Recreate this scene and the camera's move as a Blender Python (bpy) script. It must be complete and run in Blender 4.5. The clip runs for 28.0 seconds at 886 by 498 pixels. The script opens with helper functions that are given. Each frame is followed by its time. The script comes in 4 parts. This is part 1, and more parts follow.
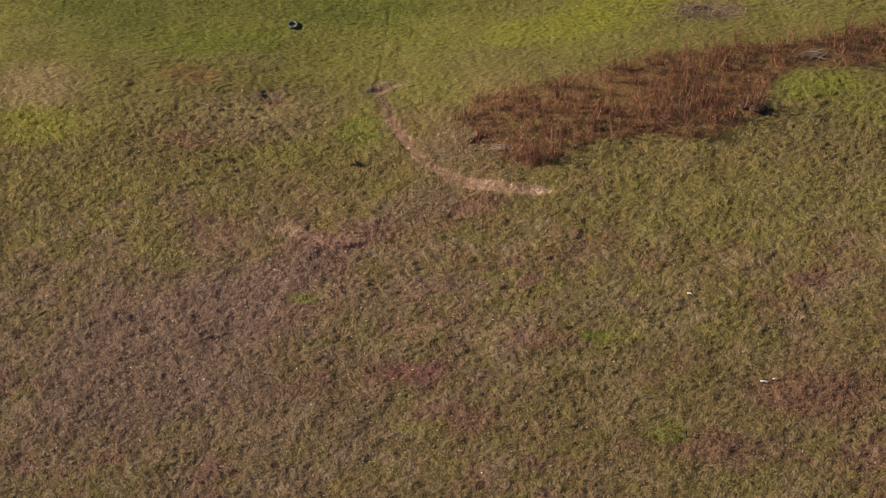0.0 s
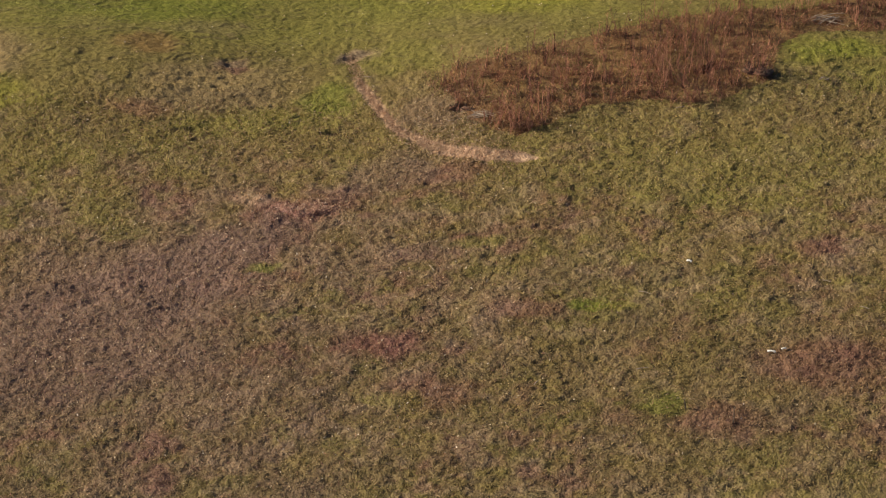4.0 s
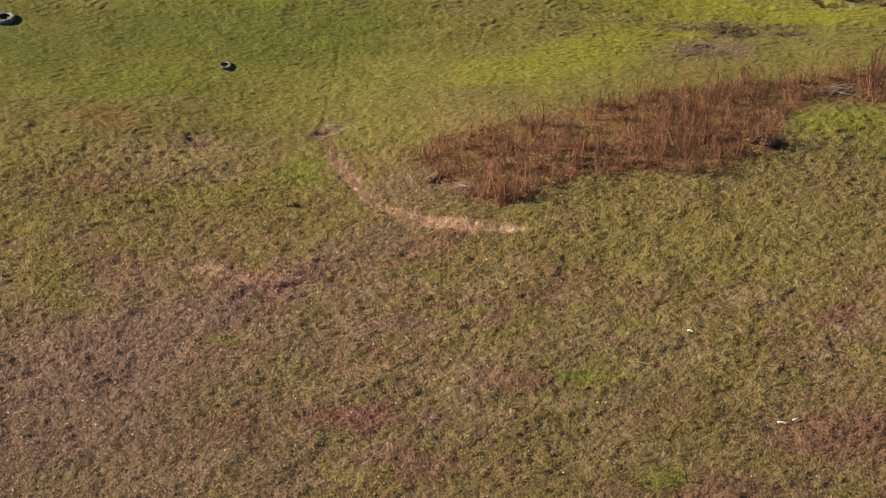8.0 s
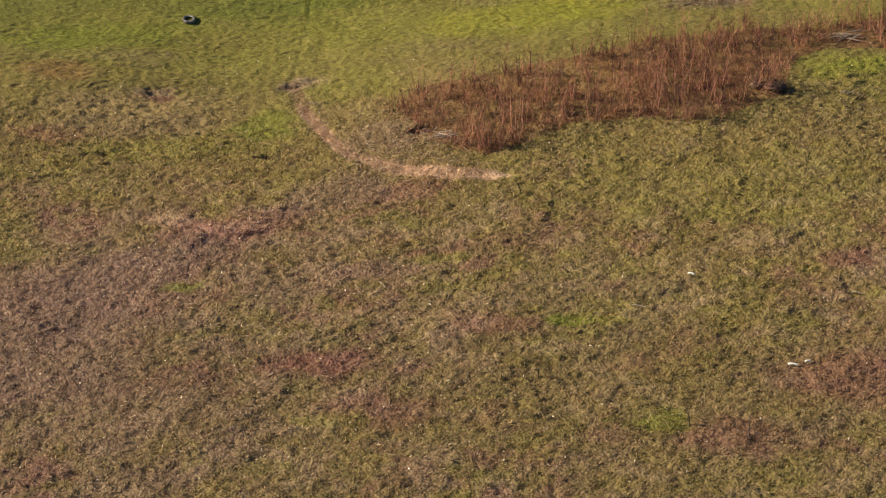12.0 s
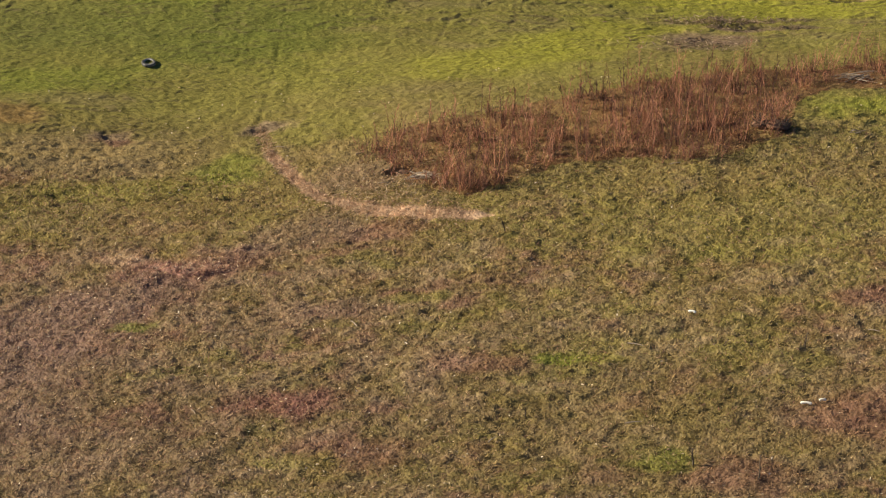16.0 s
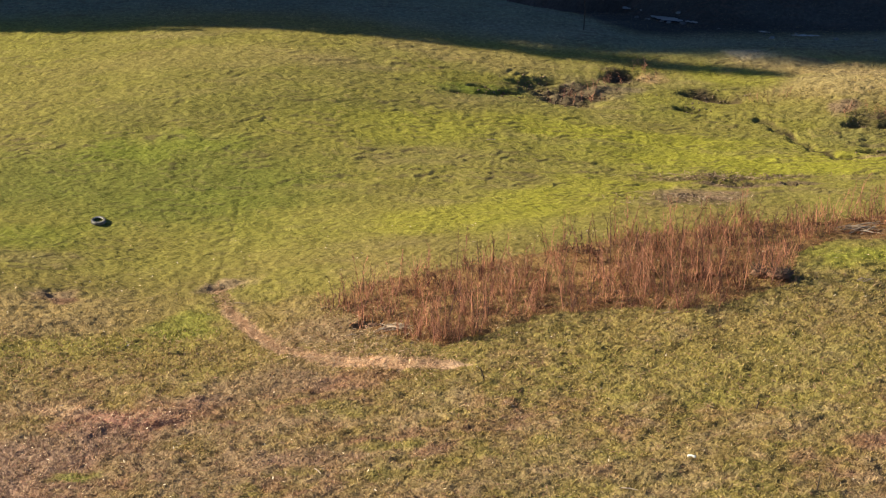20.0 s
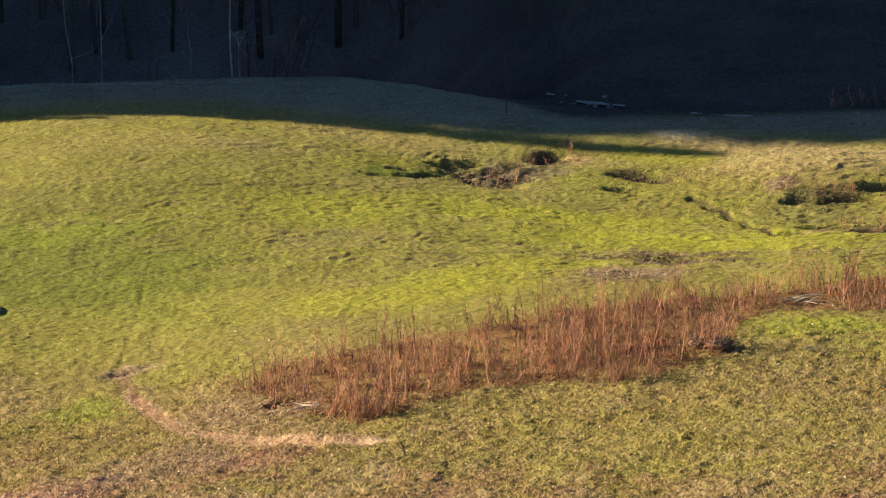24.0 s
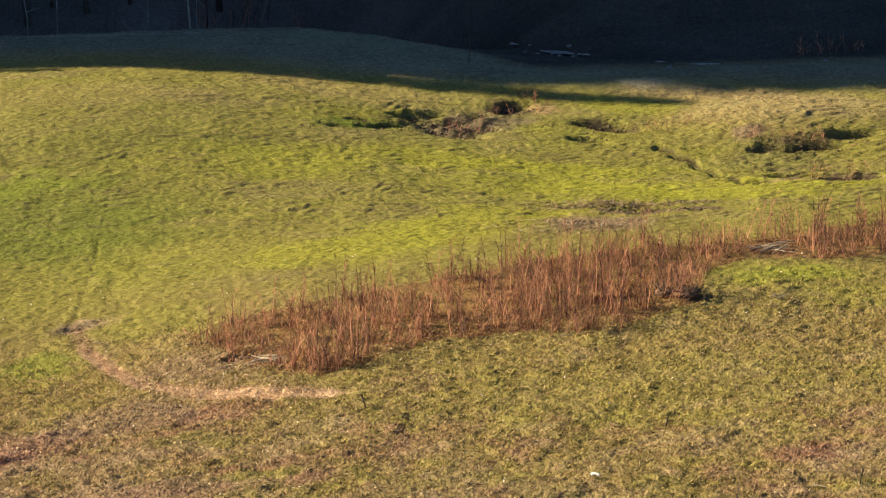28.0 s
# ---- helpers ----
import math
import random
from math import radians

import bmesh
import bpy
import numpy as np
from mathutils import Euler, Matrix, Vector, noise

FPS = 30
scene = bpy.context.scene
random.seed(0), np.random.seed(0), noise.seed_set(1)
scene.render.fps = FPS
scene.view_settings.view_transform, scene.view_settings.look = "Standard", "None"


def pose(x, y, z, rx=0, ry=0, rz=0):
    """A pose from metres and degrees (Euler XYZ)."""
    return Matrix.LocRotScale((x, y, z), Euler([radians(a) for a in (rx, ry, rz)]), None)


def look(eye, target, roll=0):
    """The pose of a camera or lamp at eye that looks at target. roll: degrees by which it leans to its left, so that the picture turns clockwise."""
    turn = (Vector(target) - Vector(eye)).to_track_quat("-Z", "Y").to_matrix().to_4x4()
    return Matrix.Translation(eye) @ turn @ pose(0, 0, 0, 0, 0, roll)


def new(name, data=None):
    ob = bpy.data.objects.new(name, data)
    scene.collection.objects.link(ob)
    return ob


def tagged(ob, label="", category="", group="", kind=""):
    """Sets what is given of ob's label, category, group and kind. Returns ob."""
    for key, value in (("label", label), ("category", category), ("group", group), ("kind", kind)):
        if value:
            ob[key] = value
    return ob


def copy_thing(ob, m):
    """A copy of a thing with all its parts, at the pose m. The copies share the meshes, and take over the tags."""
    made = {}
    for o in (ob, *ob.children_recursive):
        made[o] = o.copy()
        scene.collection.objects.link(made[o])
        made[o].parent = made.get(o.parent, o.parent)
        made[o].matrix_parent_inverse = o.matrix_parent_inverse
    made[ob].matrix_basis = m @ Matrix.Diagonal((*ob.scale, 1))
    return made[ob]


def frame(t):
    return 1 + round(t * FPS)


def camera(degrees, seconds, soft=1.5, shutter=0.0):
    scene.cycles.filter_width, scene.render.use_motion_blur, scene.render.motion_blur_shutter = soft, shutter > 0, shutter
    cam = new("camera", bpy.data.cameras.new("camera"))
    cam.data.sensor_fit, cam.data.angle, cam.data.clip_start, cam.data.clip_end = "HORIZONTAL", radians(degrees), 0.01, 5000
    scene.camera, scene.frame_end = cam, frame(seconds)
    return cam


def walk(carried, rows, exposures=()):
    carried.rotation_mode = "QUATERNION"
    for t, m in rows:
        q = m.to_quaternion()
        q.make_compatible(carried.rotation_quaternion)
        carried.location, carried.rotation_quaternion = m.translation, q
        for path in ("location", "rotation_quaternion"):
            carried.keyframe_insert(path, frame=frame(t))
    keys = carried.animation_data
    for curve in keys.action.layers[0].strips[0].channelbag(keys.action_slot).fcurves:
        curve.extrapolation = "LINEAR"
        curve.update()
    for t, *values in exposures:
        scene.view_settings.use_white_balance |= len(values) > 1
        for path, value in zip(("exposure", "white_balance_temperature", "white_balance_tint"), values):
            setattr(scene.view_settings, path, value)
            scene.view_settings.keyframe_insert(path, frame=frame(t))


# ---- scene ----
cam = camera(16.76, 28.0, soft=1.15)
PATH = [
    (0, (0.198, -64.367, 57.198), (-0.272, -27.848, 23.049), 0.09),
    (0.5, (0.410, -64.139, 55.747), (-0.126, -27.304, 21.941), -0.00),
    (1, (0.570, -63.838, 54.495), (-0.002, -26.769, 20.945), -0.00),
    (1.5, (0.693, -63.487, 53.382), (0.096, -26.241, 20.029), -0.08),
    (2, (0.789, -63.104, 52.365), (0.176, -25.717, 19.170), -0.03),
    (2.5, (0.867, -62.703, 51.408), (0.247, -25.196, 18.350), -0.01),
    (4.5, (1.104, -61.110, 47.771), (0.460, -22.810, 15.636), -0.05),
    (5, (1.160, -60.738, 46.861), (0.515, -22.049, 15.195), -0.06),
    (5.5, (1.218, -60.381, 45.944), (0.569, -21.309, 14.751), -0.09),
    (6, (1.276, -60.036, 45.023), (0.630, -20.585, 14.311), -0.06),
    (6.5, (1.336, -59.704, 44.101), (0.688, -19.919, 13.824), -0.03),
    (7, (1.396, -59.382, 43.184), (0.740, -19.343, 13.243), 0.00),
    (7.5, (1.455, -59.068, 42.275), (0.797, -18.836, 12.594), 0.03),
    (8, (1.512, -58.759, 41.379), (0.846, -18.352, 11.936), 0.07),
    (8.5, (1.567, -58.453, 40.500), (0.890, -17.884, 11.282), 0.03),
    (9, (1.618, -58.146, 39.643), (0.938, -17.423, 10.641), 0.08),
    (9.5, (1.665, -57.838, 38.809), (0.984, -16.973, 10.006), 0.03),
    (10, (1.706, -57.525, 38.001), (1.025, -16.529, 9.385), -0.09),
    (10.5, (1.741, -57.206, 37.220), (1.059, -16.091, 8.776), -0.15),
    (11, (1.769, -56.879, 36.465), (1.110, -15.656, 8.178), -0.14),
    (11.5, (1.792, -56.543, 35.736), (1.163, -15.202, 7.620), -0.23),
    (12, (1.807, -56.198, 35.030), (1.220, -14.736, 7.091), -0.17),
    (12.5, (1.817, -55.842, 34.345), (1.279, -14.262, 6.581), -0.08),
    (14.5, (1.804, -54.323, 31.745), (1.434, -12.262, 4.714), -0.03),
    (15, (1.793, -53.924, 31.112), (1.456, -11.594, 4.502), 0.03),
    (15.5, (1.779, -53.519, 30.479), (1.491, -10.862, 4.396), 0.08),
    (16, (1.766, -53.110, 29.843), (1.529, -10.127, 4.300), 0.16),
    (16.5, (1.753, -52.699, 29.203), (1.578, -9.392, 4.214), 0.20),
    (17, (1.742, -52.287, 28.558), (1.634, -8.659, 4.133), 0.12),
    (17.5, (1.733, -51.877, 27.909), (1.683, -7.937, 4.049), 0.18),
    (18, (1.728, -51.470, 27.256), (1.741, -7.239, 3.941), 0.17),
    (18.5, (1.727, -51.068, 26.603), (1.794, -6.552, 3.835), 0.19),
    (19, (1.730, -50.671, 25.953), (1.849, -5.874, 3.746), 0.23),
    (19.5, (1.739, -50.283, 25.312), (1.898, -5.215, 3.658), 0.27),
    (20, (1.752, -49.903, 24.686), (1.945, -4.586, 3.560), 0.27),
    (20.5, (1.769, -49.533, 24.083), (1.991, -3.975, 3.483), 0.25),
    (22.5, (1.879, -48.177, 22.057), (2.616, -2.096, 2.664), 0.16),
    (23, (1.912, -47.873, 21.686), (2.975, -1.686, 2.565), 0.02),
    (23.5, (1.945, -47.587, 21.382), (3.239, -1.212, 2.735), -0.05),
    (24, (1.978, -47.318, 21.148), (3.384, -0.798, 2.874), -0.07),
    (24.5, (2.009, -47.071, 20.981), (3.444, -0.509, 2.816), -0.11),
    (25, (2.038, -46.847, 20.877), (3.478, -0.311, 2.648), -0.13),
    (25.5, (2.064, -46.651, 20.825), (3.506, -0.198, 2.385), -0.11),
    (26, (2.087, -46.487, 20.806), (3.540, -0.138, 2.107), -0.10),
    (26.5, (2.107, -46.363, 20.793), (3.572, -0.083, 1.923), -0.07),
    (27, (2.127, -46.285, 20.750), (3.634, -0.038, 1.804), -0.08),
    (27.5, (2.148, -46.265, 20.628), (3.795, -0.014, 1.705), -0.14),
    (28, (2.174, -46.315, 20.367), (4.072, -0.010, 1.597), -0.25),
]
walk(cam, [(t, look(eye, target, roll)) for t, eye, target, roll in PATH],
     exposures=[(0.0, 0.64, 6350, 13), (5.0, 0.82, 6430, 12), (8.0, 0.98, 6600, 10), (12.0, 1.03, 6680, 10), (17.0, 1.12, 6650, 8), (20.0, 1.53, 6800, 7), (25.0, 1.7, 7200, 4), (28.0, 1.62, 7300, 4)])

# ---- sky and sun ----
SUN = Vector((-1.0, 0.165, 0.49)).normalized()
world = bpy.data.worlds.new("sky")
scene.world = world
world.use_nodes = True
wn = world.node_tree
sky = wn.nodes.new("ShaderNodeTexSky")
sky.sky_type, sky.sun_disc, sky.ozone_density = "NISHITA", False, 8.0
sky.sun_elevation = math.asin(SUN.z)
sky.sun_rotation = math.atan2(SUN.x, SUN.y)
wn.nodes["Background"].inputs["Strength"].default_value = 0.05
wn.links.new(sky.outputs["Color"], wn.nodes["Background"].inputs["Color"])
sun = new("sun", bpy.data.lights.new("sun", "SUN"))
sun.data.energy, sun.data.angle, sun.data.color = 5.0, radians(0.55), (1.0, 0.878, 0.64)
sun.matrix_world = look((0, 0, 0), -SUN)

# ---- materials ----
def material(name, rough=0.9):
    m = bpy.data.materials.new(name)
    m.use_nodes = True
    b = m.node_tree.nodes["Principled BSDF"]
    b.inputs["Roughness"].default_value = rough
    b.inputs["Specular IOR Level"].default_value = 0.2
    return m, m.node_tree, b


def speckled(name, dark, light, scale=6.0, rough=0.9, relief=0.3, fine=40.0, vary=0.3):
    """A surface that varies between two colours at two scales, with fine relief."""
    m, nt, b = material(name, rough)
    at = nt.nodes.new("ShaderNodeTexCoord")
    one, two = nt.nodes.new("ShaderNodeTexNoise"), nt.nodes.new("ShaderNodeTexNoise")
    one.inputs["Scale"].default_value, two.inputs["Scale"].default_value = scale, fine
    one.inputs["Detail"].default_value = 4
    info = nt.nodes.new("ShaderNodeObjectInfo")
    add = nt.nodes.new("ShaderNodeMath")
    add.operation = "ADD"
    rand = nt.nodes.new("ShaderNodeMath")
    rand.operation = "MULTIPLY_ADD"
    rand.inputs[1].default_value, rand.inputs[2].default_value = vary, -0.5 * vary
    mixed = nt.nodes.new("ShaderNodeMix")
    mixed.inputs["Factor"].default_value = 0.4
    nt.links.new(at.outputs["Object"], one.inputs["Vector"])
    nt.links.new(at.outputs["Object"], two.inputs["Vector"])
    nt.links.new(one.outputs["Fac"], mixed.inputs["A"])
    nt.links.new(two.outputs["Fac"], mixed.inputs["B"])
    nt.links.new(info.outputs["Random"], rand.inputs[0])
    nt.links.new(mixed.outputs["Result"], add.inputs[0])
    nt.links.new(rand.outputs[0], add.inputs[1])
    r = nt.nodes.new("ShaderNodeValToRGB")
    r.color_ramp.elements[0].position, r.color_ramp.elements[1].position = 0.3, 0.7
    r.color_ramp.elements[0].color, r.color_ramp.elements[1].color = (*dark, 1), (*light, 1)
    nt.links.new(add.outputs[0], r.inputs["Fac"])
    nt.links.new(r.outputs["Color"], b.inputs["Base Color"])
    bp = nt.nodes.new("ShaderNodeBump")
    bp.inputs["Strength"].default_value, bp.inputs["Distance"].default_value = relief, 0.02
    nt.links.new(two.outputs["Fac"], bp.inputs["Height"])
    nt.links.new(bp.outputs["Normal"], b.inputs["Normal"])
    return m


def turf(name, through_light):
    """Ground or blades that carry their own colour, varied by a fine grain; blades let some light through."""
    m, nt, b = material(name, 0.95)
    b.inputs["Specular IOR Level"].default_value = 0.12
    link = nt.links.new

    def noise_at(vector, scale, detail, rough=0.5):
        n = nt.nodes.new("ShaderNodeTexNoise")
        n.inputs["Scale"].default_value, n.inputs["Detail"].default_value, n.inputs["Roughness"].default_value = scale, detail, rough
        link(vector, n.inputs["Vector"])
        return n.outputs["Fac"]

    def blend(factor, one, two):
        mix = nt.nodes.new("ShaderNodeMix")
        if isinstance(factor, float):
            mix.inputs["Factor"].default_value = factor
        else:
            link(factor, mix.inputs["Factor"])
        link(one, mix.inputs["A"])
        link(two, mix.inputs["B"])
        return mix.outputs["Result"]

    def spread(value, low, high, to_low, to_high):
        r = nt.nodes.new("ShaderNodeMapRange")
        for key, v in zip(("From Min", "From Max", "To Min", "To Max"), (low, high, to_low, to_high)):
            r.inputs[key].default_value = v
        link(value, r.inputs["Value"])
        return r.outputs["Result"]

    tint = nt.nodes.new("ShaderNodeAttribute")
    tint.attribute_name = "tint"
    at = nt.nodes.new("ShaderNodeTexCoord").outputs["Object"]
    grain, broad = noise_at(at, 11.0, 6), noise_at(at, 0.9, 3)
    mul = nt.nodes.new("ShaderNodeVectorMath")
    mul.operation = "SCALE"
    link(tint.outputs["Color"], mul.inputs[0])
    link(spread(blend(0.22, grain, broad), 0.3, 0.7, 0.66, 1.34), mul.inputs["Scale"])
    link(mul.outputs[0], b.inputs["Base Color"])
    if through_light:
        t, mixed = nt.nodes.new("ShaderNodeBsdfTranslucent"), nt.nodes.new("ShaderNodeMixShader")
        link(mul.outputs[0], t.inputs["Color"])
        mixed.inputs["Fac"].default_value = through_light
        link(b.outputs[0], mixed.inputs[1])
        link(t.outputs[0], mixed.inputs[2])
        link(mixed.outputs[0], nt.nodes["Material Output"].inputs["Surface"])
        return m
    # tufts close by, flat treads with low edges across the slope farther up the meadow
    place, flat = nt.nodes.new("ShaderNodeSeparateXYZ"), nt.nodes.new("ShaderNodeMapping")
    link(at, place.inputs[0])
    link(at, flat.inputs["Vector"])
    flat.inputs["Scale"].default_value, flat.inputs["Rotation"].default_value = (0.4, 1.25, 1.0), (0, 0, 0.08)
    tufts = nt.nodes.new("ShaderNodeTexVoronoi")
    tufts.feature = "SMOOTH_F1"
    tufts.inputs["Scale"].default_value, tufts.inputs["Smoothness"].default_value = 15.0, 0.4
    link(at, tufts.inputs["Vector"])
    close = blend(0.65, spread(tufts.outputs["Distance"], 0.0, 0.8, 1.0, 0.0), noise_at(at, 18.0, 4, 0.65))
    far = spread(place.outputs["Y"], 2.5, 8.0, 0.0, 1.0)
    bp = nt.nodes.new("ShaderNodeBump")
    bp.inputs["Strength"].default_value, bp.inputs["Distance"].default_value = 1.0, 0.075
    link(blend(far, close, noise_at(flat.outputs["Vector"], 15.0, 4, 0.6)), bp.inputs["Height"])
    link(bp.outputs["Normal"], b.inputs["Normal"])
    return m


GROUND, BLADES = turf("turf", 0.0), turf("grass_blades", 0.42)
STALK = speckled("dry_stalk", (0.065, 0.03, 0.026), (0.42, 0.195, 0.125), 3.0, 0.8, vary=0.6)
RUBBER = speckled("old_rubber", (0.045, 0.043, 0.041), (0.3, 0.29, 0.28), 9.0, 0.6)
STEEL = speckled("dull_steel", (0.25, 0.24, 0.22), (0.55, 0.53, 0.5), 12.0, 0.45)
BARK = speckled("dark_bark", (0.03, 0.022, 0.018), (0.11, 0.085, 0.065), 7.0, 0.95, 0.8)
BIRCH = speckled("pale_bark", (0.16, 0.15, 0.14), (0.5, 0.47, 0.44), 4.0, 0.8)
SOIL = speckled("bare_soil", (0.045, 0.026, 0.02), (0.19, 0.11, 0.075), 10.0, 1.0, 0.9)
DEADWOOD = speckled("bleached_wood", (0.18, 0.135, 0.1), (0.42, 0.34, 0.27), 14.0, 0.85)
BONE = speckled("bleached_bone", (0.55, 0.5, 0.42), (0.85, 0.82, 0.74), 20.0, 0.7)
STONE = speckled("brook_stone", (0.06, 0.06, 0.06), (0.22, 0.22, 0.23), 5.0, 0.8)
NEEDLES = speckled("dark_needles", (0.012, 0.022, 0.01), (0.04, 0.06, 0.025), 3.0, 0.9)


# ---- the lie of the land ----
def bump(x, y, cx, cy, sx, sy, turn=0.0):
    c, s = math.cos(turn), math.sin(turn)
    u, v = (x - cx) * c + (y - cy) * s, (y - cy) * c - (x - cx) * s
    return np.exp(-((u / sx) ** 2) - (v / sy) ** 2)


def pit(x, y, cx, cy, sx, sy, turn):
    """A hollow with a flat floor and steep sides."""
    c, s = math.cos(turn), math.sin(turn)
    u, v = (x - cx) * c + (y - cy) * s, (y - cy) * c - (x - cx) * s
    return np.exp(-(((u / sx) ** 2 + (v / sy) ** 2) ** 2))


# eroded hollows: centre, half sizes, turn, depth
LOWER_EAST_PITS = [
    (2.95, -5.75, 0.16, 0.1, 0.0, 0.08), (6.75, -5.6, 0.2, 0.09, 0.0, 0.07),
]
LOWER_WEST_PITS = [
    (-3.1, -1.75, 0.3, 0.1, 0.2, 0.06), (1.2, -3.9, 0.18, 0.09, 0.0, 0.06),
]
MIDDLE_EAST_PITS = [
    (3.0, 3.75, 0.3, 0.12, 0.1, 0.12), (4.3, 3.85, 0.4, 0.1, 0.0, 0.12), (5.9, 3.7, 0.3, 0.1, 0.1, 0.10),
    (7.3, 4.9, 0.45, 0.14, 0.4, 0.16), (5.0, 3.05, 0.3, 0.07, 0.0, 0.07),
]
MIDDLE_WEST_PITS = [
    (0.45, 3.7, 0.25, 0.16, 0.3, 0.14), (-2.75, 6.75, 0.4, 0.12, 0.1, 0.05), (-6.0, 6.5, 0.3, 0.1, 0.0, 0.035),
]
UPPER_EAST_PITS = [
    (4.15, 16.3, 0.42, 0.16, -0.1, 0.14), (4.95, 15.45, 0.5, 0.18, -0.1, 0.30), (4.5, 16.05, 0.3, 0.1, 0.2, 0.14),
    (5.6, 15.85, 0.32, 0.14, -0.3, 0.22), (6.3, 16.8, 0.42, 0.2, 0.3, 0.16), (3.2, 15.45, 0.34, 0.08, -0.1, 0.14),
    (3.55, 15.65, 0.3, 0.09, 0.1, 0.16), (2.9, 15.75, 0.26, 0.07, 0.0, 0.12), (4.6, 15.75, 0.26, 0.1, 0.0, 0.16),
    (5.0, 16.2, 0.3, 0.09, -0.2, 0.16), (5.55, 16.4, 0.26, 0.08, -0.2, 0.14), (4.55, 16.5, 0.3, 0.07, -0.1, 0.10),
    (7.85, 15.2, 0.34, 0.1, -0.2, 0.16), (7.5, 10.2, 0.3, 0.07, 0.0, 0.06),
]
UPPER_END_PITS = [
    (8.35, 15.85, 0.6, 0.16, -0.3, 0.30), (12.1, 12.75, 0.5, 0.1, -0.2, 0.16), (12.7, 12.55, 0.3, 0.1, 0.1, 0.16),
    (13.2, 12.4, 0.6, 0.16, -0.1, 0.2), (11.6, 14.2, 0.3, 0.12, 0.0, 0.18), (12.55, 14.1, 0.6, 0.13, 0.0, 0.22),
    (13.6, 14.6, 0.5, 0.14, 0.1, 0.2), (8.2, 11.05, 0.3, 0.08, 0.0, 0.08), (8.75, 10.95, 0.35, 0.07, 0.1, 0.08),
    (9.7, 10.9, 0.35, 0.06, 0.0, 0.07),
]
UPPER_WEST_PITS = [
    (2.5, 15.35, 0.3, 0.07, 0.0, 0.11),
]
WEST_HOLES = [
    (-6.36, 5.33, 0.14, 0.07, 0.0, 0.08), (-7.03, 2.86, 0.3, 0.12, 0.1, 0.08), (-2.96, 2.72, 0.3, 0.12, 0.2, 0.09), (-2.4, 6.95, 0.4, 0.1, 0.3, 0.06),
]
PITS = LOWER_EAST_PITS + LOWER_WEST_PITS + MIDDLE_EAST_PITS + MIDDLE_WEST_PITS + UPPER_EAST_PITS + UPPER_END_PITS + UPPER_WEST_PITS + WEST_HOLES


def ramp(v):
    v = np.clip(v, 0.0, 1.0)
    return v * v * (3 - 2 * v)


def meadow(x, y):
    """The gentle meadow: a shallow hollow, a swell behind it and the thicket's low mound."""
    a, b = np.clip(x, -17, 17) / 10, np.clip(y, -16, 21) / 10
    z = -1.334 + 0.405 * a - 1.154 * b - 0.023 * a * a - 0.112 * a * b + 0.172 * b * b + 0.169 * b**3
    z = z - 0.65 * bump(x, y, -4, 6, 4.5, 4) + 0.85 * bump(x, y, -3, 15.8, 6, 4)
    return z - 0.12 * bump(x, y, -1.2, 3.6, 2.2, 2.2) + 0.3 * bump(x, y, 9.5, 5.5, 3, 3) - 0.25 * bump(x, y, 9.5, 13.5, 4, 4)


def land(x, y):
    """Height of the whole land: meadow, gully with the brook, far bank and the wooded hill towards the sun."""
    x, y = np.asarray(x, float), np.asarray(y, float)
    z = meadow(x, y)
    # eroded hollows and the grassy knoll
    z = z - 0.16 * bump(x, y, 4.8, 15.9, 1.3, 0.7, -0.2) + 0.10 * bump(x, y, 8.2, 16.4, 1.0, 0.4, -0.2)
    z = z + 0.36 * bump(x, y, 12.0, 15.5, 2.1, 1.2) + 0.16 * bump(x, y, 9.6, 18.0, 1.6, 0.5)
    for cx, cy, sx, sy, turn, deep in PITS:
        z = z - deep * 1.15 * pit(x, y, cx, cy, sx * 1.15, sy * 1.15, turn)
    # the edge of the meadow falls into the gully
    s = y - (21.9 - 3.4 * ramp((x - 1.0) / 7.0))
    steep = 0.62 - 0.33 * ramp((x - 1.0) / 6.0)
    z = z - steep * (s + np.sqrt(s * s + 0.4)) / 2 * ramp((s + 4) / 3)
    start = 28.5 - 8.6 * ramp((x - 1.0) / 8.0)
    r = y - start
    bank = -4.4 + 2.25 * ramp((x - 1.0) / 8.0) + (0.36 + 0.12 * ramp(-x / 10)) * np.minimum(r, 130)
    z = np.where(r > -4, np.maximum(z, bank), z)
    # the hill that keeps the far side in shade
    q = y + 0.165 * x - 20.4
    hill = 62 * ramp((-17 - x) / 42) * ramp(q / 5)
    return z + hill


# ---- noise and colour of the turf ----
def grain_at(x, y, size, seed):
    """Smooth value noise from 0 to 1 with cells of the given size."""
    rng = np.random.RandomState(seed)
    table = rng.rand(64, 64)
    u, v = x / size + 7.3 * seed, y / size + 3.1 * seed
    i, j = np.floor(u).astype(int), np.floor(v).astype(int)
    a, b = u - i, v - j
    a, b = a * a * (3 - 2 * a), b * b * (3 - 2 * b)
    i, j, k, l = i % 64, j % 64, (i + 1) % 64, (j + 1) % 64
    return (table[i, j] * (1 - a) + table[k, j] * a) * (1 - b) + (table[i, l] * (1 - a) + table[k, l] * a) * b


def fbm(x, y, size, seed, octaves=3):
    """Layered noise; each layer is turned against the one before, so that no grid shows."""
    total, weight = 0.0, 0.0
    for o in range(octaves):
        c, s = math.cos(0.6 + 1.1 * o), math.sin(0.6 + 1.1 * o)
        total = total + grain_at(x * c + y * s, y * c - x * s, size / 2**o, seed + o) * 0.55**o
        weight += 0.55**o
    return total / weight


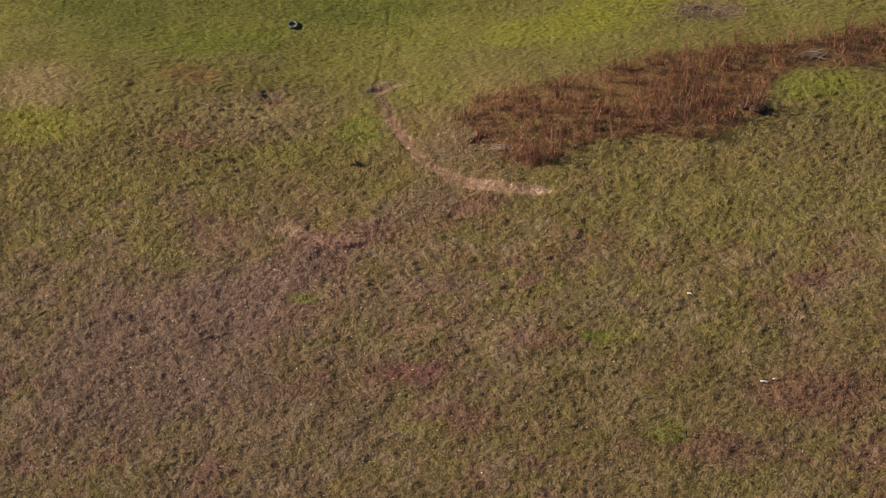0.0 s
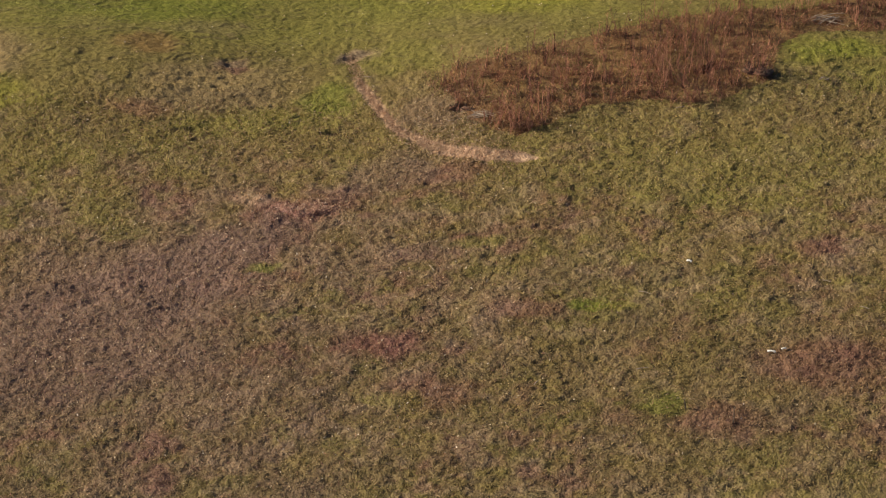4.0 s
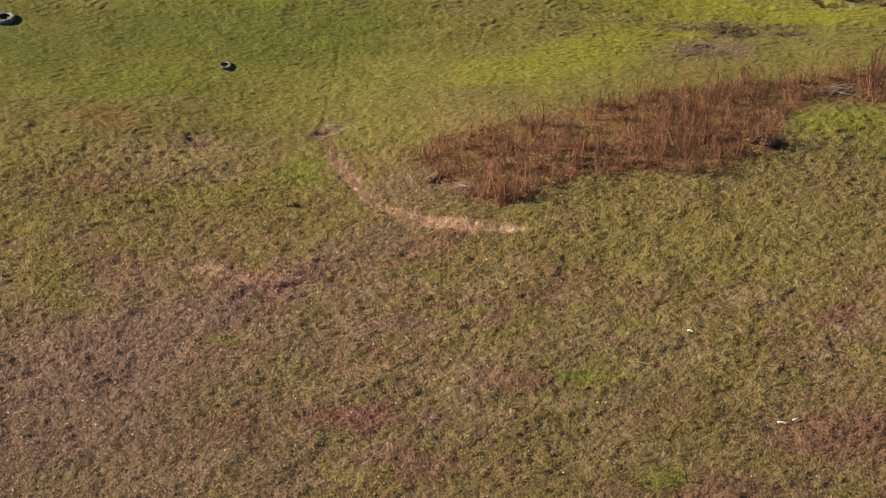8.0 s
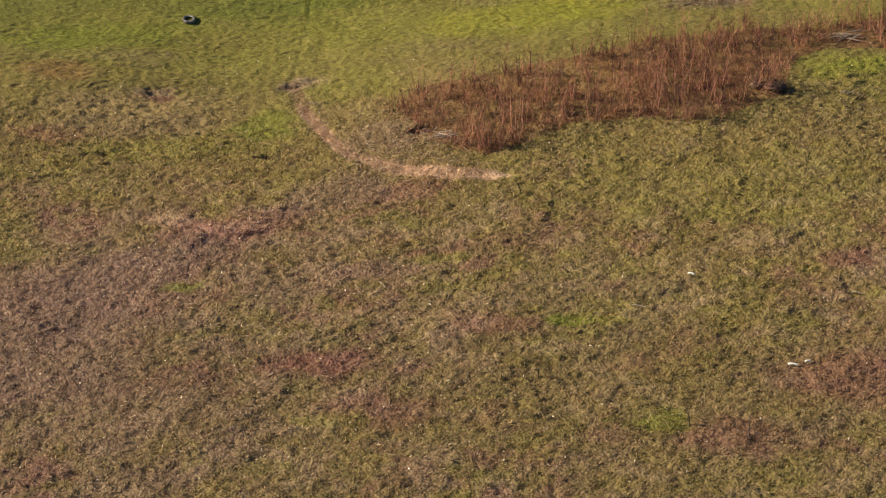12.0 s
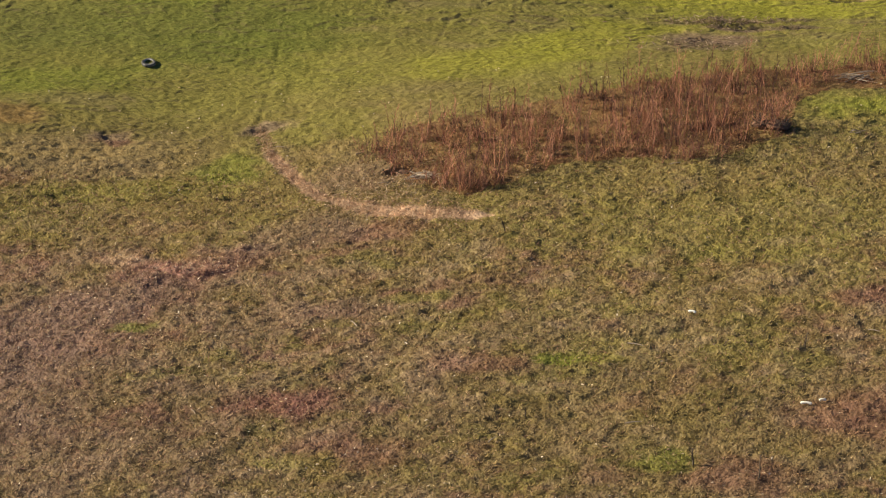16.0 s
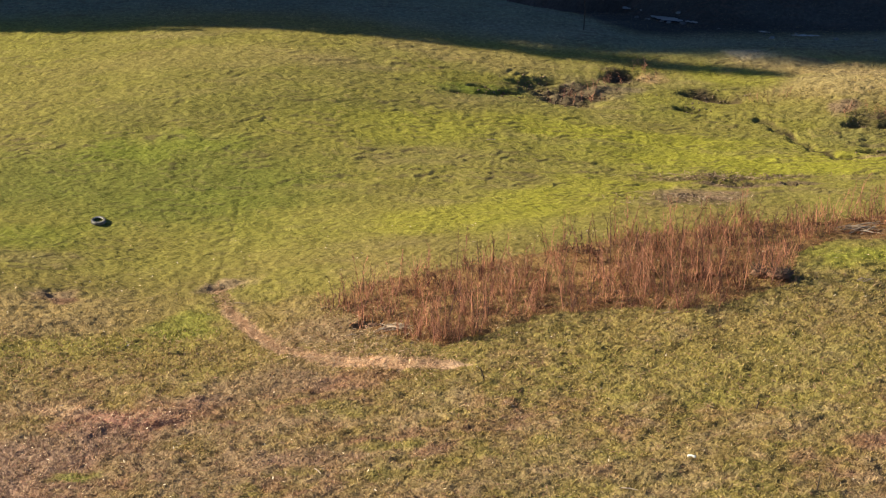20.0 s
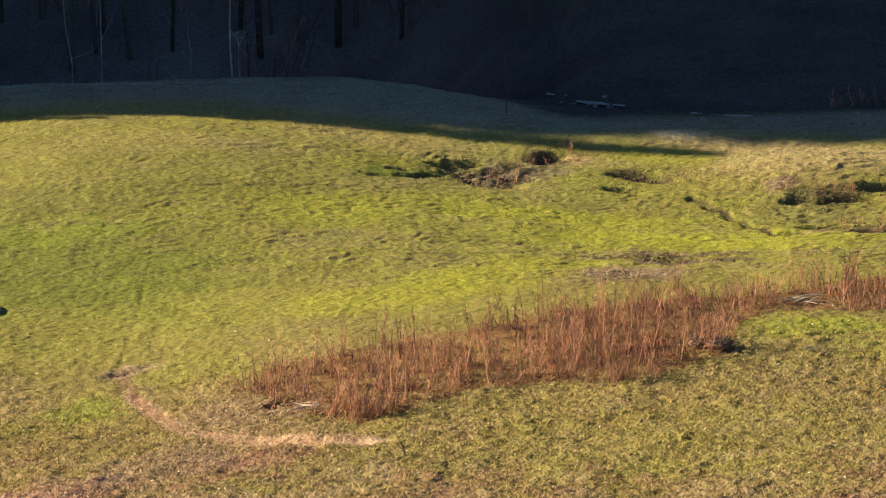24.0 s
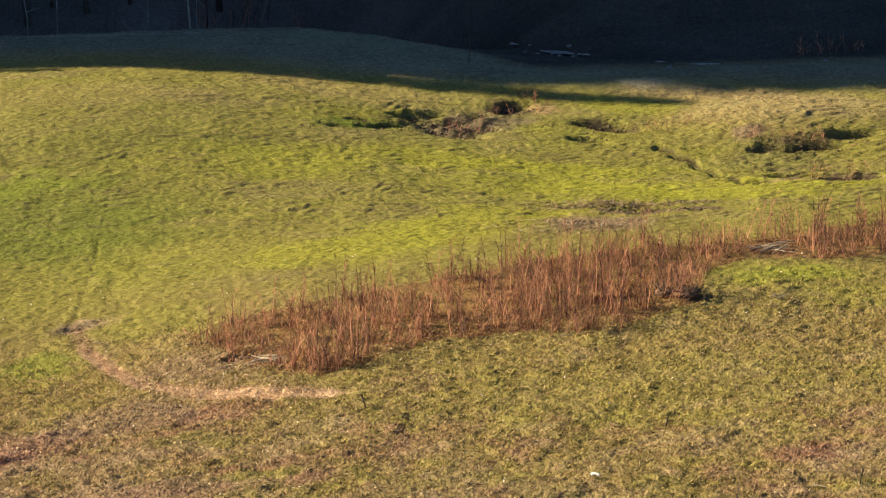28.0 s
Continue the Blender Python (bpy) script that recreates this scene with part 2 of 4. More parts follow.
def near_line(x, y, line):
    """Distance to a polyline."""
    best = np.full(np.shape(x), 1e9)
    for (ax, ay), (bx, by) in zip(line, line[1:]):
        dx, dy = bx - ax, by - ay
        f = np.clip(((x - ax) * dx + (y - ay) * dy) / (dx * dx + dy * dy), 0, 1)
        best = np.minimum(best, np.hypot(x - ax - f * dx, y - ay - f * dy))
    return best


def inside(x, y, ring):
    odd = np.zeros(np.shape(x), bool)
    for (ax, ay), (bx, by) in zip(ring, ring[1:] + ring[:1]):
        odd ^= ((ay > y) != (by > y)) & (x < (bx - ax) * (y - ay) / (by - ay + 1e-12) + ax)
    return odd


OLIVE, GREEN, LIME = (0.182, 0.136, 0.052), (0.178, 0.165, 0.037), (0.242, 0.234, 0.030)
BROWN, RUST, STRAW = (0.19, 0.122, 0.096), (0.182, 0.078, 0.072), (0.5, 0.335, 0.23)
MUD_AND_SHADE, HAY, LUSH = (0.060, 0.042, 0.030), (0.28, 0.20, 0.10), (0.150, 0.178, 0.024)

# patches of the turf: centre, half sizes, turn in degrees, colour, strength
LOWER_EAST_PATCHES = [
    (7.6, -2.0, 0.3, 0.35, 0, RUST, 0.5), (6.5, -10.8, 1.2, 0.6, 0, RUST, 0.7), (3.7, -6.15, 0.5, 0.3, 0, LUSH, 0.75),
    (4.4, -6.25, 0.5, 0.25, 0, LIME, 0.4), (5.3, -10.2, 0.7, 0.4, 0, LUSH, 0.7), (4.4, 0.0, 5.0, 1.0, 0, OLIVE, 0.6),
    (6.0, -9.0, 5.0, 3.0, 0, OLIVE, 0.3), (7.5, -0.4, 5.0, 2.0, 0, GREEN, 0.35),
]
LOWER_END_PATCHES = [
    (9.6, -3.8, 0.55, 0.5, 0, RUST, 0.6), (9.3, -8.8, 1.8, 1.1, 0, RUST, 0.55),
]
LOWER_WEST_PATCHES = [
    (-3.6, -1.5, 0.75, 0.3, 8, (0.5, 0.31, 0.23), 0.8), (-4.9, -1.05, 0.7, 0.3, -8, STRAW, 0.5), (-3.4, -1.4, 1.6, 0.8, 20, RUST, 0.55),
    (-5.6, -3.2, 2.4, 1.1, 20, BROWN, 0.8), (-8.0, -5.4, 4.0, 1.9, 15, BROWN, 0.8), (-8.4, -8.2, 3.5, 1.8, 10, BROWN, 0.7),
    (-1.5, -7.6, 1.2, 0.65, 0, RUST, 0.75), (2.2, -6.2, 0.9, 0.45, -6, RUST, 0.5), (0.9, -6.0, 0.9, 0.5, 0, STRAW, 0.16),
    (0.8, -3.0, 0.45, 0.25, 0, RUST, 0.6), (-0.2, -9.6, 1.2, 0.7, 0, RUST, 0.5), (-0.6, -3.6, 1.6, 0.5, 10, BROWN, 0.5),
    (1.0, -3.2, 0.5, 0.3, 0, GREEN, 0.6), (-4.4, -4.2, 0.5, 0.25, 0, LUSH, 0.6), (-1.0, -9.8, 0.8, 0.4, 0, GREEN, 0.5),
]
MIDDLE_END_PATCHES = [
    (11.0, 5.8, 1.3, 0.6, 0, (0.18, 0.195, 0.026), 0.65), (10.3, 5.3, 0.8, 0.4, 20, (0.18, 0.195, 0.026), 0.45), (12.2, 4.3, 1.6, 0.8, 0, GREEN, 0.6),
    # shadow under the branch heap, painted as a dark patch
    (10.7, 7.2, 0.55, 0.22, 0, MUD_AND_SHADE, 0.85),
]
MIDDLE_WEST_PATCHES = [
    (-3.2, 4.7, 0.9, 1.1, 0, LUSH, 0.55), (-0.3, 3.6, 1.2, 1.1, 0, BROWN, 0.5), (-1.3, 6.6, 1.6, 0.8, 0, GREEN, 0.6),
    (-5.0, 3.4, 2.4, 0.8, 5, GREEN, 0.5), (-13.2, 6.6, 1.6, 1.2, 0, HAY, 0.7), (-13.0, 4.5, 1.6, 1.0, 10, LIME, 0.5),
    (-6.6, 5.7, 2.2, 0.9, 6, HAY, 0.5), (-6.0, 6.6, 0.5, 0.25, 0, BROWN, 0.6), (-2.65, 6.85, 0.6, 0.35, 0, MUD_AND_SHADE, 0.35),
    (1.0, 3.1, 0.6, 0.45, 0, MUD_AND_SHADE, 0.5), (0.3, 0.2, 0.9, 0.5, 0, RUST, 0.5), (-1.4, 0.2, 1.6, 0.9, 35, BROWN, 0.55),
]
UPPER_EAST_PATCHES = [
    (2.8, 9.3, 2.6, 0.8, 12, LIME, 0.6), (5.4, 10.4, 2.6, 0.9, 12, LIME, 0.6), (6.5, 13.6, 3.0, 0.5, -6, LIME, 0.7),
    (6.4, 16.1, 0.5, 0.2, 0, (0.2, 0.15, 0.09), 0.5), (7.6, 10.2, 1.2, 0.4, 0, BROWN, 0.7), (5.1, 16.0, 1.45, 0.6, 4, (0.115, 0.088, 0.062), 0.9),
    # dark patches at (3.0, 15.5) and (6.3, 16.8) paint in shadow
    (7.0, 16.75, 0.45, 0.3, 0, (0.3, 0.19, 0.11), 0.7), (3.0, 15.5, 0.9, 0.3, 0, (0.09, 0.10, 0.03), 0.6), (6.3, 16.8, 0.45, 0.32, 0, MUD_AND_SHADE, 0.95),
    (3.0, 15.6, 1.0, 0.2, 0, LUSH, 0.7),
]
UPPER_END_PATCHES = [
    (9.3, 12.3, 4.2, 0.7, -4, LIME, 0.75), (9.0, 16.9, 1.6, 0.6, -8, LIME, 0.5), (11.9, 15.9, 2.6, 1.1, 0, HAY, 0.45),
    (11.0, 17.2, 2.6, 0.5, -8, HAY, 0.7), (11.7, 13.5, 1.4, 0.55, -10, (0.125, 0.112, 0.042), 0.6), (8.4, 10.85, 0.8, 0.2, 0, (0.15, 0.1, 0.07), 0.9),
    (9.7, 10.85, 0.8, 0.13, -3, (0.14, 0.1, 0.065), 0.8), (8.3, 15.9, 0.6, 0.16, -17, MUD_AND_SHADE, 0.7), (12.6, 12.45, 1.2, 0.18, 0, BROWN, 0.7),
    (12.5, 14.4, 0.9, 0.3, 0, MUD_AND_SHADE, 0.7), (11.4, 14.9, 0.4, 0.25, 0, BROWN, 0.7), (9.4, 17.85, 0.8, 0.22, 0, (0.42, 0.33, 0.2), 0.9),
    (12.4, 16.2, 2.4, 0.9, 0, (0.32, 0.25, 0.13), 0.5),
]
UPPER_WEST_PATCHES = [
    (-5.0, 11.3, 4.4, 1.7, -4, (0.105, 0.13, 0.02), 0.8), (-10.5, 11.0, 3.4, 2.2, 0, (0.105, 0.115, 0.026), 0.75), (-3.0, 14.0, 5.0, 0.7, 2, (0.125, 0.125, 0.03), 0.5),
    (-7.8, 9.6, 2.4, 1.0, 10, GREEN, 0.6), (1.5, 13.6, 3.8, 0.7, 4, LIME, 0.5), (-0.5, 19.2, 6.0, 0.8, -6, HAY, 0.3),
    (-3.5, 16.6, 4.5, 0.8, 0, HAY, 0.3), (2.6, 17.4, 2.6, 0.6, -8, HAY, 0.4), (-6.5, 14.5, 6.5, 4.5, 0, (0.15, 0.132, 0.04), 0.45),
]
WEST_SPOTS = [
    (-8.56, 7.28, 0.9, 0.55, 0, (0.24, 0.13, 0.055), 0.55), (-8.43, 3.9, 0.9, 0.5, -20, (0.22, 0.115, 0.075), 0.6), (-5.87, 6.31, 0.5, 0.22, 0, (0.16, 0.08, 0.06), 0.75),
    (-6.6, 4.6, 2.2, 0.7, 4, (0.23, 0.165, 0.095), 0.5), (-2.5, 6.95, 0.7, 0.3, 15, (0.3, 0.21, 0.14), 0.7), (-7.6, 9.0, 2.2, 0.6, 6, LUSH, 0.45), (-4.2, 12.6, 2.0, 0.5, 4, LUSH, 0.5),
    (8.1, 11.3, 1.9, 0.17, 2, (0.17, 0.115, 0.085), 0.5), (7.4, 9.85, 1.4, 0.3, 0, (0.2, 0.14, 0.1), 0.42),
]
PATCHES = LOWER_EAST_PATCHES + LOWER_END_PATCHES + LOWER_WEST_PATCHES + MIDDLE_END_PATCHES + MIDDLE_WEST_PATCHES + UPPER_EAST_PATCHES + UPPER_END_PATCHES + UPPER_WEST_PATCHES + WEST_SPOTS
TRAIL = [(-2.75, 6.9), (-2.3, 5.3), (-1.86, 4.25), (-1.36, 2.95), (-0.62, 1.92), (0.25, 1.3), (1.1, 0.98), (1.9, 0.83), (2.5, 0.78)]
RUTS = [[(-2.3, 12.6), (-2.5, 9.6), (-2.75, 7.2)], [(1.6, 11.4), (1.2, 10.0)], [(3.2, 12.2), (3.0, 10.9)], [(3.1, -6.2), (3.3, -8.4), (3.0, -10.0)],
        [(8.3, -5.2), (8.4, -6.6)], [(2.2, 0.4), (1.1, -0.9)]]
SCAR = [(9.35, 14.65), (9.6, 14.5), (9.72, 14.12), (10.0, 14.0), (10.08, 13.62), (10.36, 13.45), (10.42, 13.05), (10.78, 12.85), (10.9, 12.55), (11.5, 12.5)]
THICKET = [(-0.1, 5.0), (0.5, 3.5), (1.15, 2.4), (1.9, 1.9), (2.9, 2.5), (3.7, 3.2), (5.4, 3.55), (6.5, 3.2), (7.7, 3.35), (8.95, 4.1), (9.3, 5.8),
           (10.3, 6.6), (12.0, 6.8), (14.5, 7.6), (14.6, 9.6), (12.2, 9.1), (11.1, 8.5), (9.9, 8.0), (8.5, 8.05), (6.6, 7.8), (5.1, 7.4), (3.0, 6.6), (1.8, 6.2), (0.2, 5.9)]


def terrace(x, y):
    """Low trodden ledges of the far meadow: their height, and their faces, where grass thins and shade is painted."""
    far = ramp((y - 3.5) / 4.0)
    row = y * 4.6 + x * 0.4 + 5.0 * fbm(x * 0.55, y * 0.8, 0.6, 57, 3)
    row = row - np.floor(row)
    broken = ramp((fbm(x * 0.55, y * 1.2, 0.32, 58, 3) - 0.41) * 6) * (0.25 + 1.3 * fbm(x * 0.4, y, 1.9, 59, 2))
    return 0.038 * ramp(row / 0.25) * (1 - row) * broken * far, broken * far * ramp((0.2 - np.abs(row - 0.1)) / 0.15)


def turf_colour(x, y):
    """Colour of the turf at each place."""
    x, y = np.asarray(x, float), np.asarray(y, float)
    c = np.empty(x.shape + (3,))
    wet = ramp((y - 3.0) / 9.0) * 0.75 + 0.12
    far = ramp((y - 4.0) / 5.0)
    a, b, d = fbm(x, y, 3.0, 3), fbm(x, y, 0.9, 11), fbm(x, y, 0.32, 21, 3)
    a = a + (fbm(x * 0.4, y, 2.2, 14) - a) * far
    b = b + ((fbm(x * 0.28, y * 1.1, 0.8, 15) - 0.5) * 0.8 + 0.5 - b) * far
    d = d + ((fbm(x * 0.3, y, 0.3, 16, 2) - 0.5) * 0.7 + 0.5 - d) * far
    out = ramp(np.maximum(np.maximum(-15 - x, x - 16), np.maximum(-13.5 - y, y - 60)) / 4.0)
    a, b, d = (0.5 + (v - 0.5) * (1 - out) for v in (a, b, d))
    g = np.clip(wet + (a - 0.5) * 1.0 + (b - 0.5) * 0.5, 0, 1)[..., None]
    c[:] = np.array(OLIVE) * (1 - g) + np.array(GREEN) * 1.03 * g
    k = np.clip(ramp((3.5 - y) / 8) * 0.22 + 0.32 * ramp((2.0 - x) / 8) * ramp((1.5 - y) / 4) + (b - 0.5) * 0.9 + (d - 0.5) * 0.55, 0, 0.7)[..., None]
    c += (np.array(BROWN) - c) * k
    near = ramp((3.0 - y) / 4.0) * (1 - out)
    c += (np.array(RUST) - c) * (0.42 * near * ramp((fbm(x, y * 1.2, 1.7, 133) - 0.53) * 6) * ramp(d * 2.2 - 0.4))[..., None]
    c += (np.array(GREEN) * 0.85 - c) * (0.42 * near * ramp((fbm(x, y * 1.2, 1.2, 143) - 0.55) * 6))[..., None]
    c += (np.array([0.34, 0.235, 0.165]) - c) * (0.28 * near * ramp((fbm(x, y * 1.4, 0.8, 153) - 0.56) * 6))[..., None]
    wx, wy = (fbm(x, y, 0.7, 31) - 0.5) * 0.9 * (1 - out), (fbm(x, y, 0.7, 41) - 0.5) * 0.6 * (1 - out)
    for cx, cy, rx, ry, turn, colour, much in PATCHES:
        t = radians(turn)
        u, v = (x + wx - cx) * math.cos(t) + (y + wy - cy) * math.sin(t), (y + wy - cy) * math.cos(t) - (x + wx - cx) * math.sin(t)
        r = np.sqrt((u / rx) ** 2 + (v / ry) ** 2) + (d - 0.5) * 0.7
        c += (np.array(colour) - c) * (much * ramp((1.35 - r) / 0.85))[..., None]
    for cx, cy, sx, sy, turn, deep in PITS:
        c += (np.array(MUD_AND_SHADE) - c) * (0.8 * np.clip(deep * 3.6 - 0.1, 0.1, 1) * ramp(pit(x + wx * 0.2, y + wy * 0.2, cx, cy, sx * 1.15, sy * 1.2, turn) * 1.4))[..., None]
    inner = inside(x + wx * 0.5, y + wy * 0.5, THICKET)
    litter = np.array([0.19, 0.112, 0.06]) * (0.5 + 0.8 * b[..., None]) + np.array([0.06, 0.012, 0.0]) * d[..., None]
    c += (litter - c) * (inner * np.clip(1.25 - 1.2 * b, 0.2, 0.85))[..., None]
    for rut in RUTS:
        c += (np.array(MUD_AND_SHADE) - c) * (0.45 * ramp((0.06 - near_line(x + wx * 0.3, y + wy * 0.3, rut)) / 0.06) * ramp((b - 0.45) * 8))[..., None]
    edge = near_line(x, y + wy * 0.1, [(-12.0, 21.7), (-6.4, 21.5), (-3.7, 21.25), (-0.8, 21.1)])
    c += (np.array([0.42, 0.36, 0.28]) - c) * (0.8 * ramp((0.16 - edge) / 0.1))[..., None]
    along = near_line(x + wx * 0.35, y + wy * 0.35, TRAIL)
    wide = (0.14 + 0.15 * ramp((3.0 - y) / 2.0)) * (1 - 0.7 * ramp((x - 1.9) / 0.7))
    c += (np.array(STRAW) * (0.75 + 0.5 * d[..., None]) - c) * (ramp((wide - along) / 0.13 + 0.5) * np.clip(1.4 - 1.2 * np.abs(b - 0.5) - 0.8 * d, 0, 0.9) * ramp((6.0 - y) / 0.8))[..., None]
    # far bank's litter; its right side is darkened to paint in shade
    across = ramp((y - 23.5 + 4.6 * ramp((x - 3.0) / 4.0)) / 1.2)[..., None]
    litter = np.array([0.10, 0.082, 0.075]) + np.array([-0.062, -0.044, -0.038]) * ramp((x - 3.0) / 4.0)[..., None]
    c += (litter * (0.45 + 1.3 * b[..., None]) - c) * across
    c += (np.array(MUD_AND_SHADE) * 0.7 - c) * (0.9 * ramp((0.13 - near_line(x + wx * 0.3, y + wy * 0.3, SCAR)) / 0.09) * ramp(b * 3 - 0.7))[..., None]
    # bluish grey of the shade, painted onto the grass along the meadow's far edge
    shade_tint = ramp((y + 0.12 * x - 18.3 + 1.5 * (a - 0.5)) / 1.6) * (1 - ramp((y - 22.0) / 1.0))
    c += (np.array([0.15, 0.165, 0.165]) - c) * (0.62 * shade_tint)[..., None] * (1 - across)
    # shade of the ledge faces, put into the colour as dark brown
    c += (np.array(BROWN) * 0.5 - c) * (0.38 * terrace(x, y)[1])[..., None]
    fine = (0.92 + 0.16 * d) * (1 - 0.12 * ramp((-3.5 - y) / 5.0))
    return c * fine[..., None]


def relief(x, y):
    """Small lumps and tussocks of the turf."""
    short = 1 - 0.62 * ramp((y - 3.0) / 6.0)
    inner = (fbm(x, y, 1.1, 51) - 0.5) * 0.15 * short + terrace(x, y)[0]
    inner = inner + (fbm(x, y, 0.34, 61, 2) - 0.5) * 0.05 * short + (fbm(x, y, 0.12, 67, 1) - 0.5) * 0.066 * short
    inner = inner * ramp((np.minimum(np.minimum(x + 18, 19 - x), np.minimum(y + 17, 27 - y))) / 2.0)
    cut = sum(0.012 * ramp((0.08 - near_line(x, y, rut)) / 0.08) for rut in RUTS)
    rough = bump(x, y, 4.6, 16.0, 1.3, 0.6, -0.3) + bump(x, y, 6.3, 16.8, 0.6, 0.5) + bump(x, y, 12.2, 14.2, 2.2, 1.2) + bump(x, y, 8.4, 10.9, 1.6, 0.35)
    inner = inner + (fbm(x * 0.7, y * 1.4, 0.24, 69, 2) - 0.5) * 0.16 * bump(x, y, 5.1, 16.0, 1.3, 0.55, 0.1)
    return inner * (1 + 0.9 * rough) - cut - 0.07 * ramp((0.17 - near_line(x, y, SCAR)) / 0.1) - 0.03 * ramp((0.28 - near_line(x, y, TRAIL)) / 0.2)


def height(x, y):
    return land(x, y) + relief(np.asarray(x, float), np.asarray(y, float))


# ---- helpers for meshes ----
def mesh_from(name, verts, faces, mat, colours=None, smooth=False):
    """A mesh from arrays; faces is an (n, k) array of corner numbers."""
    me = bpy.data.meshes.new(name)
    verts, faces = np.asarray(verts, np.float32), np.asarray(faces, np.int32)
    n, k = faces.shape
    me.vertices.add(len(verts))
    me.vertices.foreach_set("co", verts.ravel())
    me.loops.add(n * k)
    me.loops.foreach_set("vertex_index", faces.ravel())
    me.polygons.add(n)
    me.polygons.foreach_set("loop_start", np.arange(0, n * k, k, dtype=np.int32))
    me.update(calc_edges=True)
    if smooth:
        me.polygons.foreach_set("use_smooth", np.ones(n, bool))
    if colours is not None:
        att = me.attributes.new("tint", "FLOAT_COLOR", "POINT")
        att.data.foreach_set("color", np.c_[colours, np.ones(len(colours))].astype(np.float32).ravel())
    me.materials.append(mat)
    return me


def part(name, data, parent=None, label=""):
    ob = new(name, data)
    if parent is not None:
        ob.parent = parent
    if label:
        ob["label"] = label
    return ob


class Pieces:
    """Gathers tubes, blades and lumps, to become one mesh."""

    def __init__(self):
        self.v, self.f = [], []

    def tube(self, points, radii, sides=3):
        base, n = len(self.v), len(points)
        for i, (p, r) in enumerate(zip(points, radii)):
            d = Vector(points[min(i + 1, n - 1)]) - Vector(points[max(i - 1, 0)])
            a = d.cross(Vector((0.3, 1, 0.2))).normalized()
            b = d.cross(a).normalized()
            for s in range(sides):
                w = 2 * math.pi * s / sides
                self.v.append(Vector(p) + r * (math.cos(w) * a + math.sin(w) * b))
        for i in range(n - 1):
            for s in range(sides):
                t = (s + 1) % sides
                q = base + i * sides
                self.f.append((q + s, q + t, q + sides + t, q + sides + s))
        if sides == 4:
            q = base + (n - 1) * sides
            self.f.append((q, q + 1, q + 2, q + 3))
        return self

    def lump(self, c, rx, ry, rz, rng, rough=0.25, rings=4, sides=8):
        base = len(self.v)
        for i in range(rings + 1):
            e = math.pi * i / rings
            for s in range(sides):
                w = 2 * math.pi * s / sides
                k = 1 + rng.uniform(-rough, rough)
                self.v.append(Vector((c[0] + k * rx * math.sin(e) * math.cos(w), c[1] + k * ry * math.sin(e) * math.sin(w), c[2] + k * rz * math.cos(e))))
        for i in range(rings):
            for s in range(sides):
                q, t = base + i * sides, (s + 1) % sides
                self.f.append((q + s, q + sides + s, q + sides + t, q + t))
        return self

    def mesh(self, name, mat, smooth=False):
        return mesh_from(name, [tuple(v) for v in self.v], self.f, mat, smooth=smooth)


# ---- the ground, one sheet to the horizon ----
def steps(fine_from, fine_to, step, reach):
    mid = np.arange(fine_from, fine_to + step / 2, step)
    out, d = [], step
    at = 0.0
    while at < reach:
        d *= 1.18
        at += d
        out.append(at)
    out = np.array(out)
    return np.concatenate([fine_from - out[::-1], mid, mid[-1] + out])


XS, YS = steps(-15.0, 16.0, 0.042, 1800), steps(-13.6, 23.0, 0.04, 1800)
gx, gy = np.meshgrid(XS, YS, indexing="ij")
gz = height(gx.ravel(), gy.ravel()).reshape(gx.shape)
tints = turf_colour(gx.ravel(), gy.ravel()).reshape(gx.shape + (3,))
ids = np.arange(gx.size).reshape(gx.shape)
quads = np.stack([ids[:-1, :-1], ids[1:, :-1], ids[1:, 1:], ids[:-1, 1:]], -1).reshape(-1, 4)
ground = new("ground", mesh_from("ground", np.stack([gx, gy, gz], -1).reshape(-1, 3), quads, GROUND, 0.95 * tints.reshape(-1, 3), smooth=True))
tagged(ground, "uneven pasture of short olive and green grass with brown patches", "ground", kind="structure")


def on_ground(field, x, y):
    """The value of a field of the ground sheet at places between its corners."""
    u, v = np.interp(x, XS, np.arange(len(XS))), np.interp(y, YS, np.arange(len(YS)))
    i, j = np.minimum(u.astype(int), len(XS) - 2), np.minimum(v.astype(int), len(YS) - 2)
    a, b = u - i, v - j
    if field.ndim > 2:
        a, b = a[:, None], b[:, None]
    return (field[i, j] * (1 - a) + field[i + 1, j] * a) * (1 - b) + (field[i, j + 1] * (1 - a) + field[i + 1, j + 1] * a) * b


def z_at(x, y):
    return float(on_ground(gz, np.array([x]), np.array([y]))[0])


